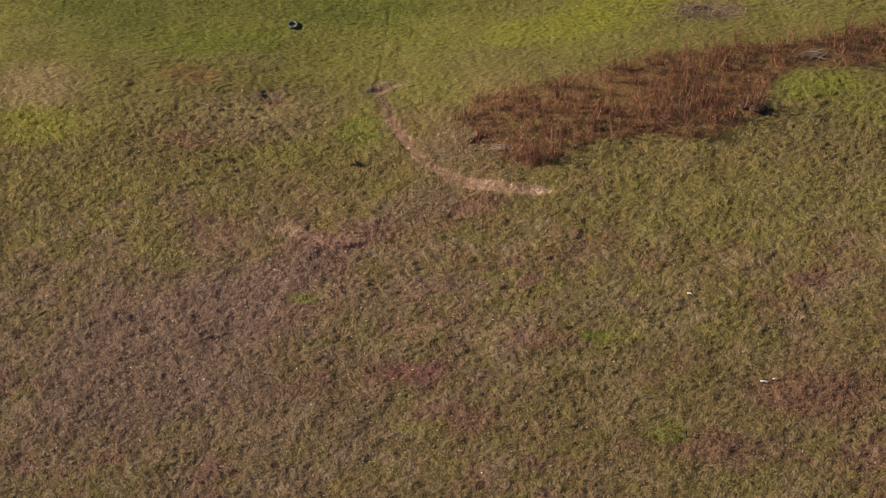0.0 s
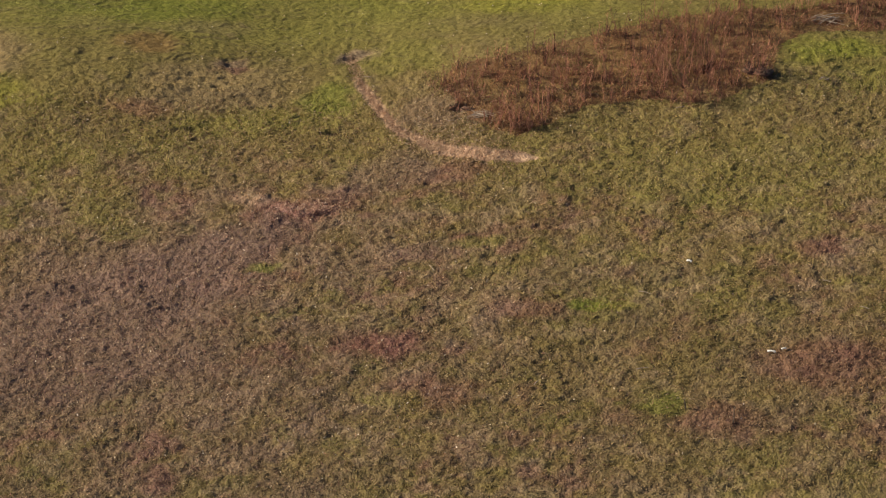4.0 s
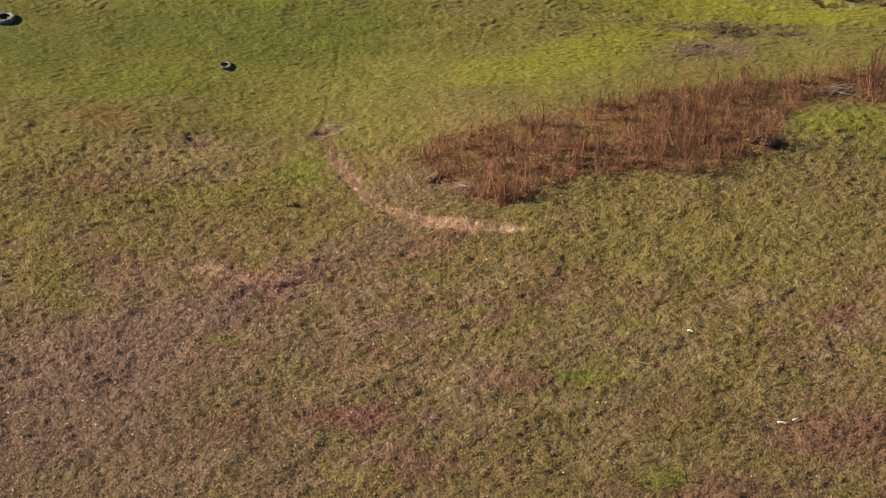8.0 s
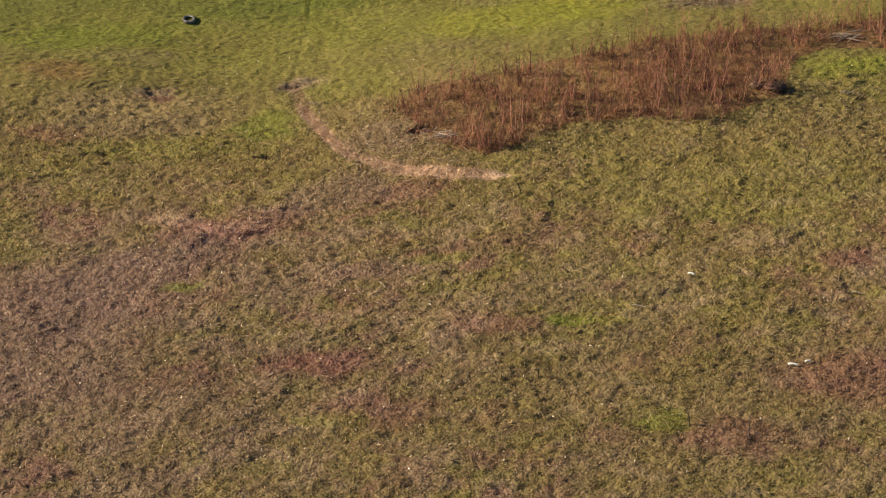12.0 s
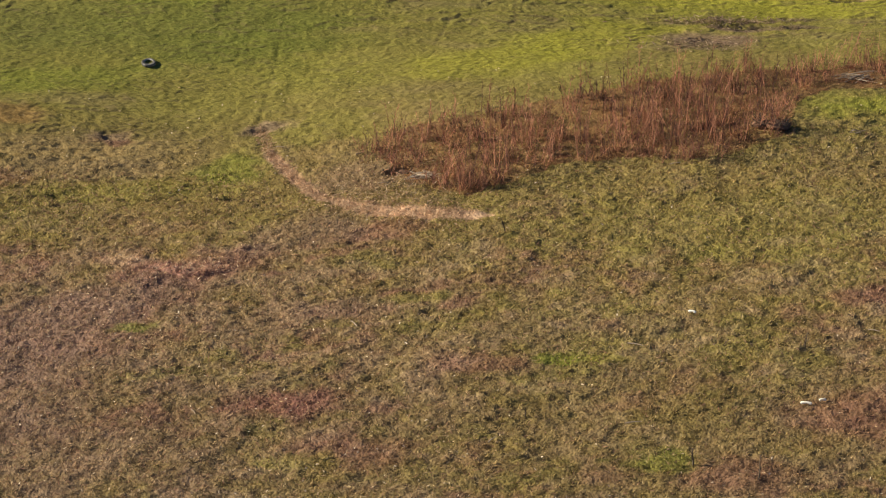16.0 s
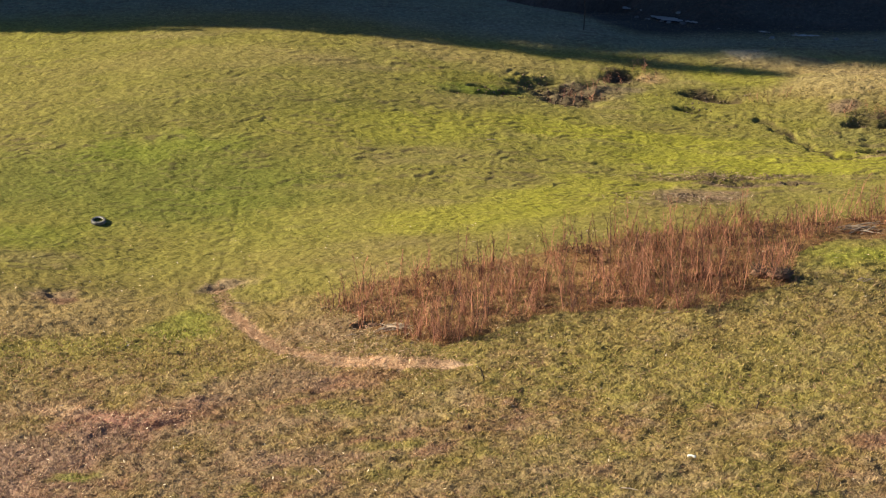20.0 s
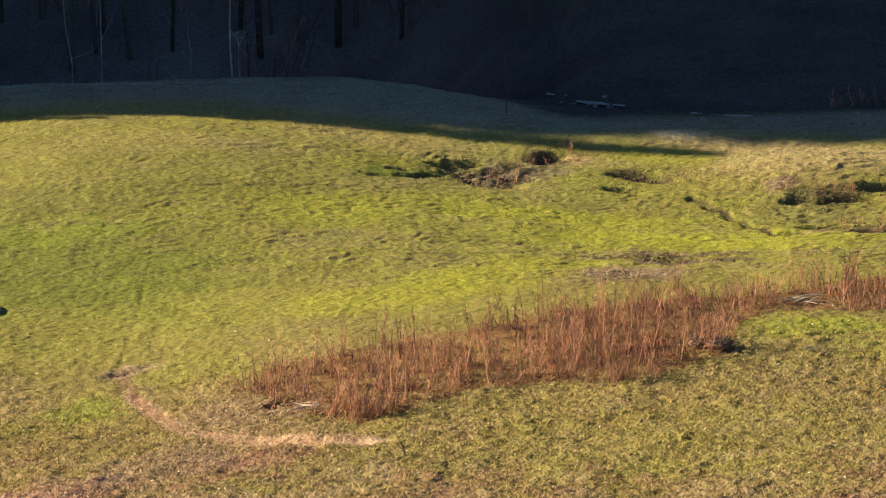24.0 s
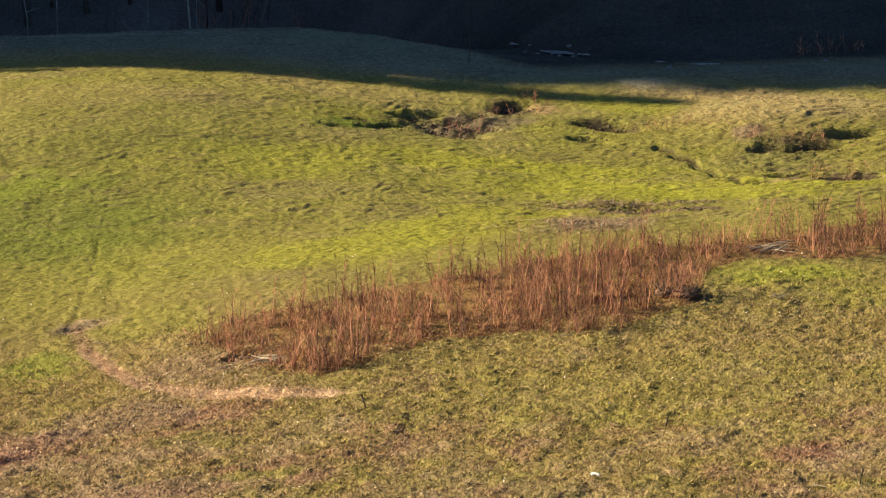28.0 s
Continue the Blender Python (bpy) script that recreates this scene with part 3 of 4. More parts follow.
# ---- grass ----
def grass(name, count, box, tall, label, seed, keep=None, lean=(0.5, 1.7), wide=0.012, shade=1.42):
    rng = np.random.RandomState(seed)
    x, y = rng.uniform(box[0], box[1], count), rng.uniform(box[2], box[3], count)
    if keep is not None:
        ok = keep(x, y)
        x, y = x[ok], y[ok]
    thick = fbm(x, y * 1.1, 0.12, 71, 2)
    far = ramp((y - 3.0) / 6.0)
    thick = thick + ((fbm(x * 0.4, y * 1.2, 0.13, 72, 2) - 0.5) * 0.9 + 0.5 - thick) * far
    bare = ramp((0.3 - near_line(x, y, TRAIL)) / 0.15) * ramp((6.0 - y) / 0.8)
    bare = np.maximum(bare, 0.75 * on_ground(SHADED_FACES, x, y))
    bare = np.maximum(bare, 0.6 * ramp(1.6 * bump(x, y, 5.1, 16.0, 1.3, 0.5, 0.1)) + 0.7 * bump(x, y, 8.9, 10.9, 1.3, 0.16))
    bare = np.maximum(bare, ramp((0.13 - near_line(x, y, SCAR)) / 0.1))
    ok = rng.rand(len(x)) < np.clip(thick * 1.9 - 0.1, 0.2, 1) * (1 - 0.85 * bare) * (1 - 0.35 * far)
    x, y, thick, far = x[ok], y[ok], thick[ok], far[ok]
    n = len(x)
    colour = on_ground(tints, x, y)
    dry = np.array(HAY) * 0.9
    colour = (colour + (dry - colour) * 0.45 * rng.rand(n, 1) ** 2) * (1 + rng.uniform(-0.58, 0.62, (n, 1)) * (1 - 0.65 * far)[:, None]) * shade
    z = on_ground(gz, x, y) - 0.008
    turn, tilt = rng.uniform(0, 2 * np.pi, n), rng.uniform(lean[0], lean[1], n)
    h = rng.uniform(tall[0], tall[1], n) * (0.4 + 1.2 * thick) * (1 - 0.45 * far * (tall[1] < 0.1))
    dx, dy = np.cos(turn), np.sin(turn)
    w = wide * rng.uniform(0.6, 1.4, n) * (1 - 0.2 * far)
    a = np.stack([x - dy * w, y + dx * w, z], -1)
    b = np.stack([x + dy * w, y - dx * w, z], -1)
    c = np.stack([x + dx * h * tilt, y + dy * h * tilt, z + h], -1)
    v = np.stack([a, b, c], 1).reshape(-1, 3)
    f = np.arange(len(v)).reshape(-1, 3)
    return tagged(new(name, mesh_from(name, v, f, BLADES, np.repeat(colour, 3, 0))), label, "grass", kind="stuff")


SHADED_FACES = terrace(gx, gy)[1]
grass("grass", 1050000, (-14.5, 15.5, -13.5, 22.5), (0.02, 0.052), "short tussocky meadow grass, olive to green", 5)
# ---- the thicket of dry stalks ----
def stalk_mesh(tall, rng, thick=1.0, mat=STALK):
    """One leafless stalk with its side twigs."""
    p = Pieces()
    lean, way = abs(rng.gauss(0.0, 0.14)), rng.uniform(0, 2 * math.pi)
    points = []
    for i in range(5):
        f = i / 4
        off = lean * tall * f**1.5
        points.append(Vector((math.cos(way) * off + rng.uniform(-0.012, 0.012), math.sin(way) * off + rng.uniform(-0.012, 0.012), tall * f - 0.04)))
    r = (0.0045 + 0.0038 * tall * rng.uniform(0.7, 1.3)) * thick
    p.tube(points, [r, r * 0.9, r * 0.75, r * 0.6, r * 0.3])
    for _ in range(int(3 + 7 * tall)):
        f = rng.uniform(0.25, 0.97)
        i = min(int(f * 4), 3)
        a = points[i].lerp(points[i + 1], f * 4 - i)
        w, length = rng.uniform(0, 2 * math.pi), rng.uniform(0.04, 0.2) * (1.2 - f * 0.5)
        b = a + Vector((math.cos(w) * length * 0.6, math.sin(w) * length * 0.6, length))
        p.tube([a, a.lerp(b, 0.5) + Vector((math.cos(w), math.sin(w), 0)) * 0.02, b], [r * 0.5, r * 0.42, r * 0.2])
    return p.mesh("stalk", mat)


rng = random.Random(12)
STALKS = [[stalk_mesh(tall * rng.uniform(0.9, 1.1), rng) for _ in range(7)] for tall in (0.22, 0.36, 0.52, 0.7, 0.86, 1.02, 1.25)]


def tangle_mesh(rng):
    """Bent thin stems that fan out low over the ground."""
    p = Pieces()
    for _ in range(20):
        r, w, v = abs(rng.gauss(0, 0.22)), rng.uniform(0, 2 * math.pi), rng.uniform(0, 2 * math.pi)
        tall, out = rng.uniform(0.1, 0.42) * (1 - 0.6 * min(r, 0.6)), rng.uniform(0.04, 0.26)
        a = Vector((r * math.cos(w), r * math.sin(w), -0.05))
        b = a + Vector((math.cos(v) * out, math.sin(v) * out, tall + 0.05))
        p.tube([a, a.lerp(b, 0.55) + Vector((0, 0, 0.15 * tall)), b], [0.0045, 0.004, 0.002])
    return p.mesh("undergrowth", STALK)


TANGLES = [tangle_mesh(rng) for _ in range(9)]


def dry_shrub(x, y, count, tallest, spread, rng, label, group, grow=1.0, low=0.0):
    shrub = new("dry_shrub")
    shrub.location = (x, y, z_at(x, y))
    spots = [(abs(rng.gauss(0, spread)), rng.uniform(0, 2 * math.pi)) for _ in range(count)]
    zs = on_ground(gz, np.array([x + r * math.cos(w) for r, w in spots]), np.array([y + r * math.sin(w) for r, w in spots]))
    for (r, w), z in zip(spots, zs):
        size = min(6, max(0, int(rng.triangular(-1, tallest, tallest - 3.2)))) if rng.random() < 0.84 else min(6, int(tallest + 1) if tallest > 1.3 else 0)
        one = part("stalk", rng.choice(STALKS[size]), shrub)
        one.location = (r * math.cos(w), r * math.sin(w), float(z) - shrub.location.z)
        one.rotation_euler = (rng.gauss(0, 0.07) + 1.1 * r * -math.sin(w), rng.gauss(0, 0.07) + 1.1 * r * math.cos(w), rng.uniform(0, 6.28))
    if low:
        base = part("undergrowth", rng.choice(TANGLES), shrub)
        base.rotation_euler = (0, 0, rng.uniform(0, 6.28))
        base.scale = (low, low, low)
        tagged(base, kind="stuff")
    shrub.scale = (grow, grow, grow)
    return tagged(shrub, label, "shrub", group)


clumps, tries = [], 0
while len(clumps) < 128 and tries < 12000:
    tries += 1
    x, y = rng.uniform(-0.2, 14.5), rng.uniform(1.8, 9.6)
    gap = 0.33 + 0.2 * float(grain_at(np.array([x]), np.array([y]), 1.2, 91)[0])
    if inside(np.array([x]), np.array([y]), THICKET)[0] and all((x - a) ** 2 + (y - b) ** 2 > gap**2 for a, b in clumps):
        clumps.append((x, y))
for x, y in clumps:
    if math.hypot(x - 10.7, y - 7.25) < 0.55 or math.hypot(x - 1.0, y - 3.1) < 0.4:
        continue
    open_spot = (7.3 < x < 9.6 and 4.9 < y < 6.6) or (3.2 < x < 5.2 and 3.0 < y < 4.1)
    many = rng.randint(13, 23) * (0.35 if open_spot else 0.6 if x > 9.6 else 0.75 if x < 1.9 else 0.8)
    tall = 3.0 + 3.1 * float(grain_at(np.array([x]), np.array([y]), 1.5, 81)[0]) + (0.2 if 2 < x < 9 and y > 4.2 else -0.5)
    dry_shrub(x, y, int(many), tall, 0.17, rng, "leafless reddish-brown shrub of thin dry upright stalks", "shrubs of the dry thicket", 1.0, rng.uniform(0.8, 1.35))


# ---- tyres ----
def tyre(x, y, radius, width, turn, tip):
    def ring(name, profile, mat, parent):
        n, k = 40, len(profile)
        v = [(r * math.cos(2 * math.pi * i / n), r * math.sin(2 * math.pi * i / n), h) for i in range(n) for r, h in profile]
        f = [(i * k + j, (i + 1) % n * k + j, (i + 1) % n * k + j + 1, i * k + j + 1) for i in range(n) for j in range(k - 1)]
        return part(name, mesh_from(name, v, f, mat, smooth=True), parent)

    base = new("tyre")
    base.matrix_world = pose(x, y, z_at(x, y) - 0.02, tip, 0, turn)
    inner = radius * 0.6
    ring("tread", [(radius * 0.93, 0.02 * width), (radius, 0.2 * width), (radius, 0.8 * width), (radius * 0.93, 0.98 * width)], RUBBER, base)
    ring("sidewall", [(inner, 0.8 * width), (inner * 1.04, 0.9 * width), (radius * 0.8, 1.02 * width), (radius * 0.93, 0.98 * width)], RUBBER, base)
    ring("sidewall", [(inner, 0.2 * width), (inner * 1.04, 0.1 * width), (radius * 0.8, 0.0), (radius * 0.93, 0.02 * width)], RUBBER, base)
    ring("bead", [(inner * 0.98, 0.78 * width), (inner * 0.98, 0.92 * width), (inner * 1.05, 0.95 * width)], STEEL, base)
    return base


tagged(tyre(-5.5, 9.72, 0.165, 0.075, 0, 4), "small worn black tyre lying flat in the grass", "tyre", "old tyres in the pasture")
tagged(tyre(-11.78, 12.0, 0.29, 0.14, 40, -3), "old black car tyre lying flat in the grass", "tyre", "old tyres in the pasture")

# ---- wood that casts the shade, towards the sun ----
def conifer(x, y, tall, rng, low=0.12, slim=1.0):
    z = float(land(np.array([x]), np.array([y]))[0]) - 0.3
    tree = new("spruce", Pieces().tube([(x, y, z), (x, y, z + tall * 0.5), (x, y, z + tall)], [tall * 0.012, tall * 0.009, 0.02], 6).mesh("trunk", BARK))
    v = []
    for _ in range(520):
        f = rng.uniform(low, 1.0) ** 0.8
        w, out = rng.uniform(0, 2 * math.pi), slim * ((1.02 - f) * tall * 0.15 * rng.uniform(0.35, 1.1) + 0.1)
        p = Vector((x + out * math.cos(w), y + out * math.sin(w), z + tall * f - out * 0.3))
        s = tall * 0.03 * slim
        side = Vector((-math.sin(w), math.cos(w), 0)) * s * 0.8
        tip = p + Vector((math.cos(w), math.sin(w), -0.35)) * s * 1.6
        v += [p + side, p - side, tip]
    part("crown", mesh_from("crown", [tuple(p) for p in v], np.arange(len(v)).reshape(-1, 3), NEEDLES), tree, "drooping dark green crown")
    return tagged(tree, "tall dark spruce on the wooded hillside", "tree", "spruces of the shady hill")


rng = random.Random(4)


def edge_spruce(x, q, reach, low=0.12, slim=1.0):
    """A spruce whose tip throws its shadow to the given reach; q: how far it stands behind the line of the sun's rays."""
    y = 20.4 - 0.165 * x + q
    foot = float(land(np.array([x]), np.array([y]))[0]) - 0.3
    conifer(x, y, (reach - x) * 0.49 - 1.7 - foot, rng, low, slim)


# the ragged front of the wood, the tall ranks behind it and one lone spire before them
for i in range(46):
    edge_spruce(-18 - 0.42 * i, rng.uniform(-0.85, -0.5), 4.0 + rng.uniform(-2.2, 0.4))
for i in range(2):
    edge_spruce(-18.2 - 0.9 * i, -1.78 + 0.08 * i, 10.2 - 0.5 * i, 0.5, 0.3)
for x, q, reach in ((-18.6, -2.5, -3.0), (-19.2, -2.2, 0.6), (-19.8, -2.3, -4.6), (-18.3, -2.05, 2.6)):
    edge_spruce(x, q, reach, 0.45, 0.26)
for i in range(52):
    edge_spruce(-19 - 0.5 * i, rng.uniform(0.95, 1.4), rng.uniform(17, 24))
for i in range(44):
    edge_spruce(-20 - rng.uniform(0, 26), rng.uniform(1.4, 6.5), rng.uniform(24, 34))

# ---- far bank: bare trees, birches, brook ----
def bare_tree(tall, thick, mat, rng, limbs=9):
    points = [Vector((0, 0, -0.2))]
    for i in range(1, 7):
        points.append(Vector((points[-1].x + rng.gauss(0, 0.06), points[-1].y + rng.gauss(0, 0.06), tall * i / 6)))
    tree = new("bare_tree", Pieces().tube(points, [thick * (1.15 - 0.16 * i) for i in range(7)], 7).mesh("trunk", mat, smooth=True))
    for _ in range(limbs):
        f = rng.uniform(0.25, 0.95) * 6
        i = min(int(f), 5)
        a = points[i].lerp(points[i + 1], f - i)
        w, length = rng.uniform(0, 6.28), tall * rng.uniform(0.1, 0.24)
        way = Vector((math.cos(w), math.sin(w), rng.uniform(0.5, 1.3)))
        limb = Pieces()
        tip = a + way * length
        mid = a.lerp(tip, 0.5) + Vector((0, 0, -0.06 * length))
        limb.tube([a, mid, tip], [thick * 0.32, thick * 0.22, thick * 0.06], 4)
        for _ in range(5):
            g = rng.uniform(0.3, 1.0)
            b = a.lerp(tip, g)
            limb.tube([b, b + Vector((rng.gauss(0, 0.3), rng.gauss(0, 0.3), rng.uniform(0.1, 0.5))) * length * 0.5], [thick * 0.1, thick * 0.03])
        part("limb", limb.mesh("limb", mat), tree)
    return tree


rng = random.Random(31)
kinds = [tagged(bare_tree(rng.uniform(6, 9), rng.uniform(0.045, 0.1), BARK, rng), "slender leafless dark tree on the shaded bank", "tree", "bare trees of the far wood") for _ in range(6)]
spots = [(0.42, 31.0), (1.5, 30.7), (2.0, 31.2), (3.2, 29.6), (-1.2, 31.5), (-3.0, 30.6)]
while len(spots) < 62:
    x, y = rng.uniform(-11, 6.5), rng.uniform(29.5, 44)
    if all((x - a) ** 2 + (y - b) ** 2 > 0.6 for a, b in spots):
        spots.append((x, y))
for i, (x, y) in enumerate(spots):
    m = pose(x, y, z_at(x, y) - 0.1, rng.gauss(0, 2), rng.gauss(0, 2), rng.uniform(0, 360))
    if i < 6:
        kinds[i].matrix_basis = m
    else:
        copy_thing(rng.choice(kinds), m)
for x, y, tall, thick in ((-0.72, 25.2, 2.2, 0.035), (-1.13, 25.0, 4.6, 0.04), (-2.36, 25.4, 2.6, 0.035), (-4.6, 26.5, 5.5, 0.026), (-5.4, 27.0, 6.0, 0.022), (15.9, 24.0, 3.2, 0.05)):
    birch = bare_tree(tall, thick * 0.75, BIRCH, rng, 3)
    birch.name = "young_birch"
    birch.matrix_basis = pose(x, y, z_at(x, y) - 0.1, 0, 0, rng.uniform(0, 360))
    tagged(birch, "thin young birch with pale bark in the shade", "tree", "young birches along the gully")
for _ in range(26):
    x, y = rng.uniform(-9, 7), rng.uniform(28.6, 34)
    dry_shrub(x, y, 10, 5.5, 0.3, rng, "leafless shrub among the trees of the shaded bank", "bare shrubs of the far wood", rng.uniform(1.2, 2.0))
pole = new("sapling", Pieces().tube([(5.47, 19.3, z_at(5.47, 19.3) - 0.1), (5.5, 19.3, z_at(5.5, 19.3) + 0.5), (5.47, 19.32, z_at(5.5, 19.3) + 0.95)], [0.014, 0.012, 0.007], 5).mesh("trunk", BARK))
tagged(pole, "thin dark leafless sapling at the shaded meadow edge", "sapling")

BROOK = [(6.0, 23.8), (6.73, 22.43), (7.35, 21.5), (7.86, 20.95), (8.45, 20.56), (9.64, 19.88), (10.55, 19.33), (11.36, 19.22), (12.5, 19.25), (13.8, 19.6), (16.0, 20.4), (19.0, 21.0)]
wm, wt, wb = material("thin_ice", 0.3)
wb.inputs["Base Color"].default_value = (0.15, 0.165, 0.185, 1)
wb.inputs["Specular IOR Level"].default_value = 0.5
ripple, lift = wt.nodes.new("ShaderNodeTexNoise"), wt.nodes.new("ShaderNodeBump")
ripple.inputs["Scale"].default_value, lift.inputs["Strength"].default_value = 7.0, 0.25
wt.links.new(ripple.outputs["Fac"], lift.inputs["Height"])
wt.links.new(lift.outputs["Normal"], wb.inputs["Normal"])
def pool(first, last, wide):
    """One glinting stretch of the brook, between two stations along it."""
    v, f = [], []
    for i in range(13):
        s = first + (last - first) * i / 12
        k = min(int(s), len(BROOK) - 2)
        a, b = Vector((*BROOK[k], 0)), Vector((*BROOK[k + 1], 0))
        p = a.lerp(b, s - k)
        side = (b - a).normalized().cross(Vector((0, 0, 1))) * wide * (0.3 + 0.7 * math.sin(math.pi * i / 12)) * rng.uniform(0.25, 1.4)
        z = float(land(np.array([p.x]), np.array([p.y]))[0]) + 0.07
        v += [(p.x - side.x, p.y - side.y, z), (p.x + side.x, p.y + side.y, z)]
        if i:
            f.append((2 * i - 2, 2 * i - 1, 2 * i + 1, 2 * i))
    return tagged(new("water", mesh_from("water", v, f, wm)), "pale icy stretch of a narrow brook in the shaded gully", "brook", kind="structure")


for first, last, wide in ((0.9, 1.15, 0.1), (1.9, 3.3, 0.13), (3.4, 3.9, 0.08), (5.2, 5.5, 0.05), (6.05, 6.9, 0.07)):
    pool(first, last, wide)
for _ in range(18):
    k = rng.choice((1, 2, 3, 4, 4, 5, 6, 6, 7, 8))
    g = rng.random()
    x = BROOK[k][0] * (1 - g) + BROOK[k + 1][0] * g + rng.gauss(0, 0.16)
    y = BROOK[k][1] * (1 - g) + BROOK[k + 1][1] * g + rng.gauss(0, 0.16)
    s = rng.uniform(0.03, 0.09)
    stone = new("brook_stone", Pieces().lump((0, 0, 0), s, s * 0.8, s * 0.5, rng, 0.16).mesh("brook_stone", STONE))
    stone.matrix_basis = pose(x, y, z_at(x, y) + s * 0.15, 0, 0, rng.uniform(0, 360))
    tagged(stone, "rounded grey stone beside the brook", "stone", "stones along the brook")

# ---- dead weeds, roots and wood in the meadow ----
for x, y, n, tall in ((5.3, 15.7, 12, 0.6), (6.0, 16.6, 10, 0.6), (6.8, 17.1, 10, 0.9), (4.9, 15.95, 9, 0.5), (5.6, 16.1, 12, 0.5), (11.45, 14.6, 12, 0.8), (12.3, 14.45, 12, 0.6), (12.9, 14.4, 9, 0.6),
                      (12.5, 12.85, 12, 0.6), (13.2, 12.6, 12, 0.8), (9.4, 15.5, 7, 0.5), (10.1, 15.7, 7, 0.5), (13.3, 20.2, 16, 1.4), (14.0, 20.3, 16, 1.5), (14.6, 20.4, 14, 1.4),
                      (8.3, 4.75, 14, 2.4), (8.75, 4.6, 14, 2.2), (8.55, 4.2, 12, 1.5), (8.2, 4.4, 12, 1.8), (-0.4, 4.9, 6, 1.2), (0.5, 5.3, 12, 2.2), (1.9, 2.25, 24, 3.0), (2.3, 2.3, 20, 3.0), (1.5, 2.6, 20, 2.6)):
    dry_shrub(x, y, n, tall, 0.22, rng, "low tangle of dry reddish-brown weeds", "dead weed clumps")


def weed_stalk(x, y, tall):
    lean = Vector((rng.gauss(0, 0.12), rng.gauss(0, 0.12), 1.0))
    points = [lean * (tall * k / 4) + Vector((rng.gauss(0, 0.008), rng.gauss(0, 0.008), -0.04)) for k in range(5)]
    weed = new("weed_stalk", Pieces().tube(points, [0.017, 0.016, 0.014, 0.012, 0.006], 4).mesh("weed_stalk", BARK))
    for _ in range(int(3 + 7 * tall)):
        f = rng.uniform(1.2, 3.9)
        a = points[int(f)].lerp(points[int(f) + 1], f - int(f))
        w, length = rng.uniform(0, 6.28), rng.uniform(0.05, 0.14)
        b = a + Vector((math.cos(w) * 0.6, math.sin(w) * 0.6, 1.0)) * length
        part("twig", Pieces().tube([a, a.lerp(b, 0.6), b], [0.007, 0.006, 0.003]).mesh("twig", BARK), weed)
    weed.matrix_basis = pose(x, y, z_at(x, y), 0, 0, rng.uniform(0, 360))
    return tagged(weed, "single dark dead weed stalk standing in the grass", "weed", "single weed stalks")


for x, y, tall in ((6.91, -11.05, 0.52), (5.85, -10.45, 0.4), (10.9, -8.3, 0.6), (8.23, -5.95, 0.3), (3.0, -8.4, 0.28), (10.2, -5.4, 0.34), (2.75, -0.2, 0.3), (7.62, -2.0, 0.22), (11.2, -4.4, 0.3)):
    weed_stalk(x, y, tall)


def root_clump(x, y, size):
    z = z_at(x, y)
    base = new("uprooted_stump", Pieces().lump((x, y, z + size * 0.22), size * 0.7, size * 0.42, size * 0.3, rng, 0.24, 7, 12).mesh("earth_ball", SOIL))
    for _ in range(16):
        w, e = rng.uniform(0, 6.28), rng.uniform(0.1, 1.2)
        a = Vector((x + size * 0.4 * math.cos(w), y + size * 0.3 * math.sin(w), z + size * (0.1 + 0.35 * math.sin(e))))
        b = a + Vector((math.cos(w) * math.cos(e), math.sin(w) * math.cos(e), math.sin(e))) * size * rng.uniform(0.3, 0.7)
        part("root", Pieces().tube([a, a.lerp(b, 0.5) + Vector((0, 0, rng.uniform(-0.05, 0.04))), b], [0.018, 0.013, 0.005], 4).mesh("root", BARK), base)
    return base


tagged(root_clump(8.4, 4.42, 0.34), "dark earthy root clump with broken roots beside the thicket", "stump")
tagged(root_clump(8.72, 4.3, 0.36), "dark fallen lump of earth and roots beside the thicket", "stump")
tagged(root_clump(0.62, 3.6, 0.28), "dark half-buried stump in a hollow at the thicket", "stump")


def branch_heap(x, y, n, reach, label):
    heap = new("branch_heap")
    heap.location = (x, y, z_at(x, y))
    for i in range(n):
        w, length = rng.uniform(-0.7, 0.9), reach * rng.uniform(0.5, 1.1)
        c = Vector((rng.gauss(0, reach * 0.3), rng.gauss(0, reach * 0.2), 0))
        c.z = z_at(x + c.x, y + c.y) - heap.location.z + 0.03 + 0.02 * (i % 4)
        d = Vector((math.cos(w), math.sin(w), rng.uniform(-0.05, 0.14))) * length / 2
        part("branch", Pieces().tube([c - d, c + Vector((0, 0, 0.02)), c + d], [0.008, 0.011, 0.005], 5).mesh("branch", DEADWOOD), heap)
    return tagged(heap, label, "branches", "heaps of dead branches")


branch_heap(10.68, 7.25, 26, 0.62, "low heap of bleached dead branches at the thicket")
branch_heap(1.0, 3.1, 22, 0.42, "flattened pale dead branches below the thicket")
branch_heap(10.35, 4.05, 7, 0.2, "few pale dead branches lying in the grass")


def bone(x, y, length, turn):
    ob = new("bone", Pieces().tube([(-length / 2, 0, 0), (-length * 0.38, 0.004, 0.01), (0, 0.02, 0.014), (length * 0.38, 0.004, 0.01), (length / 2, 0, 0)],
                                   [0.02, 0.03, 0.02, 0.028, 0.018], 7).mesh("bone", BONE, smooth=True))
    ob.matrix_basis = pose(x, y, z_at(x, y) + 0.05, 0, 0, turn)
    return tagged(ob, "bleached white bone fragment lying on the turf", "bone", "bone fragments")


bone(8.02, -8.27, 0.2, -8)
bone(8.32, -8.18, 0.12, 10)
bone(6.25, -4.42, 0.14, -15)


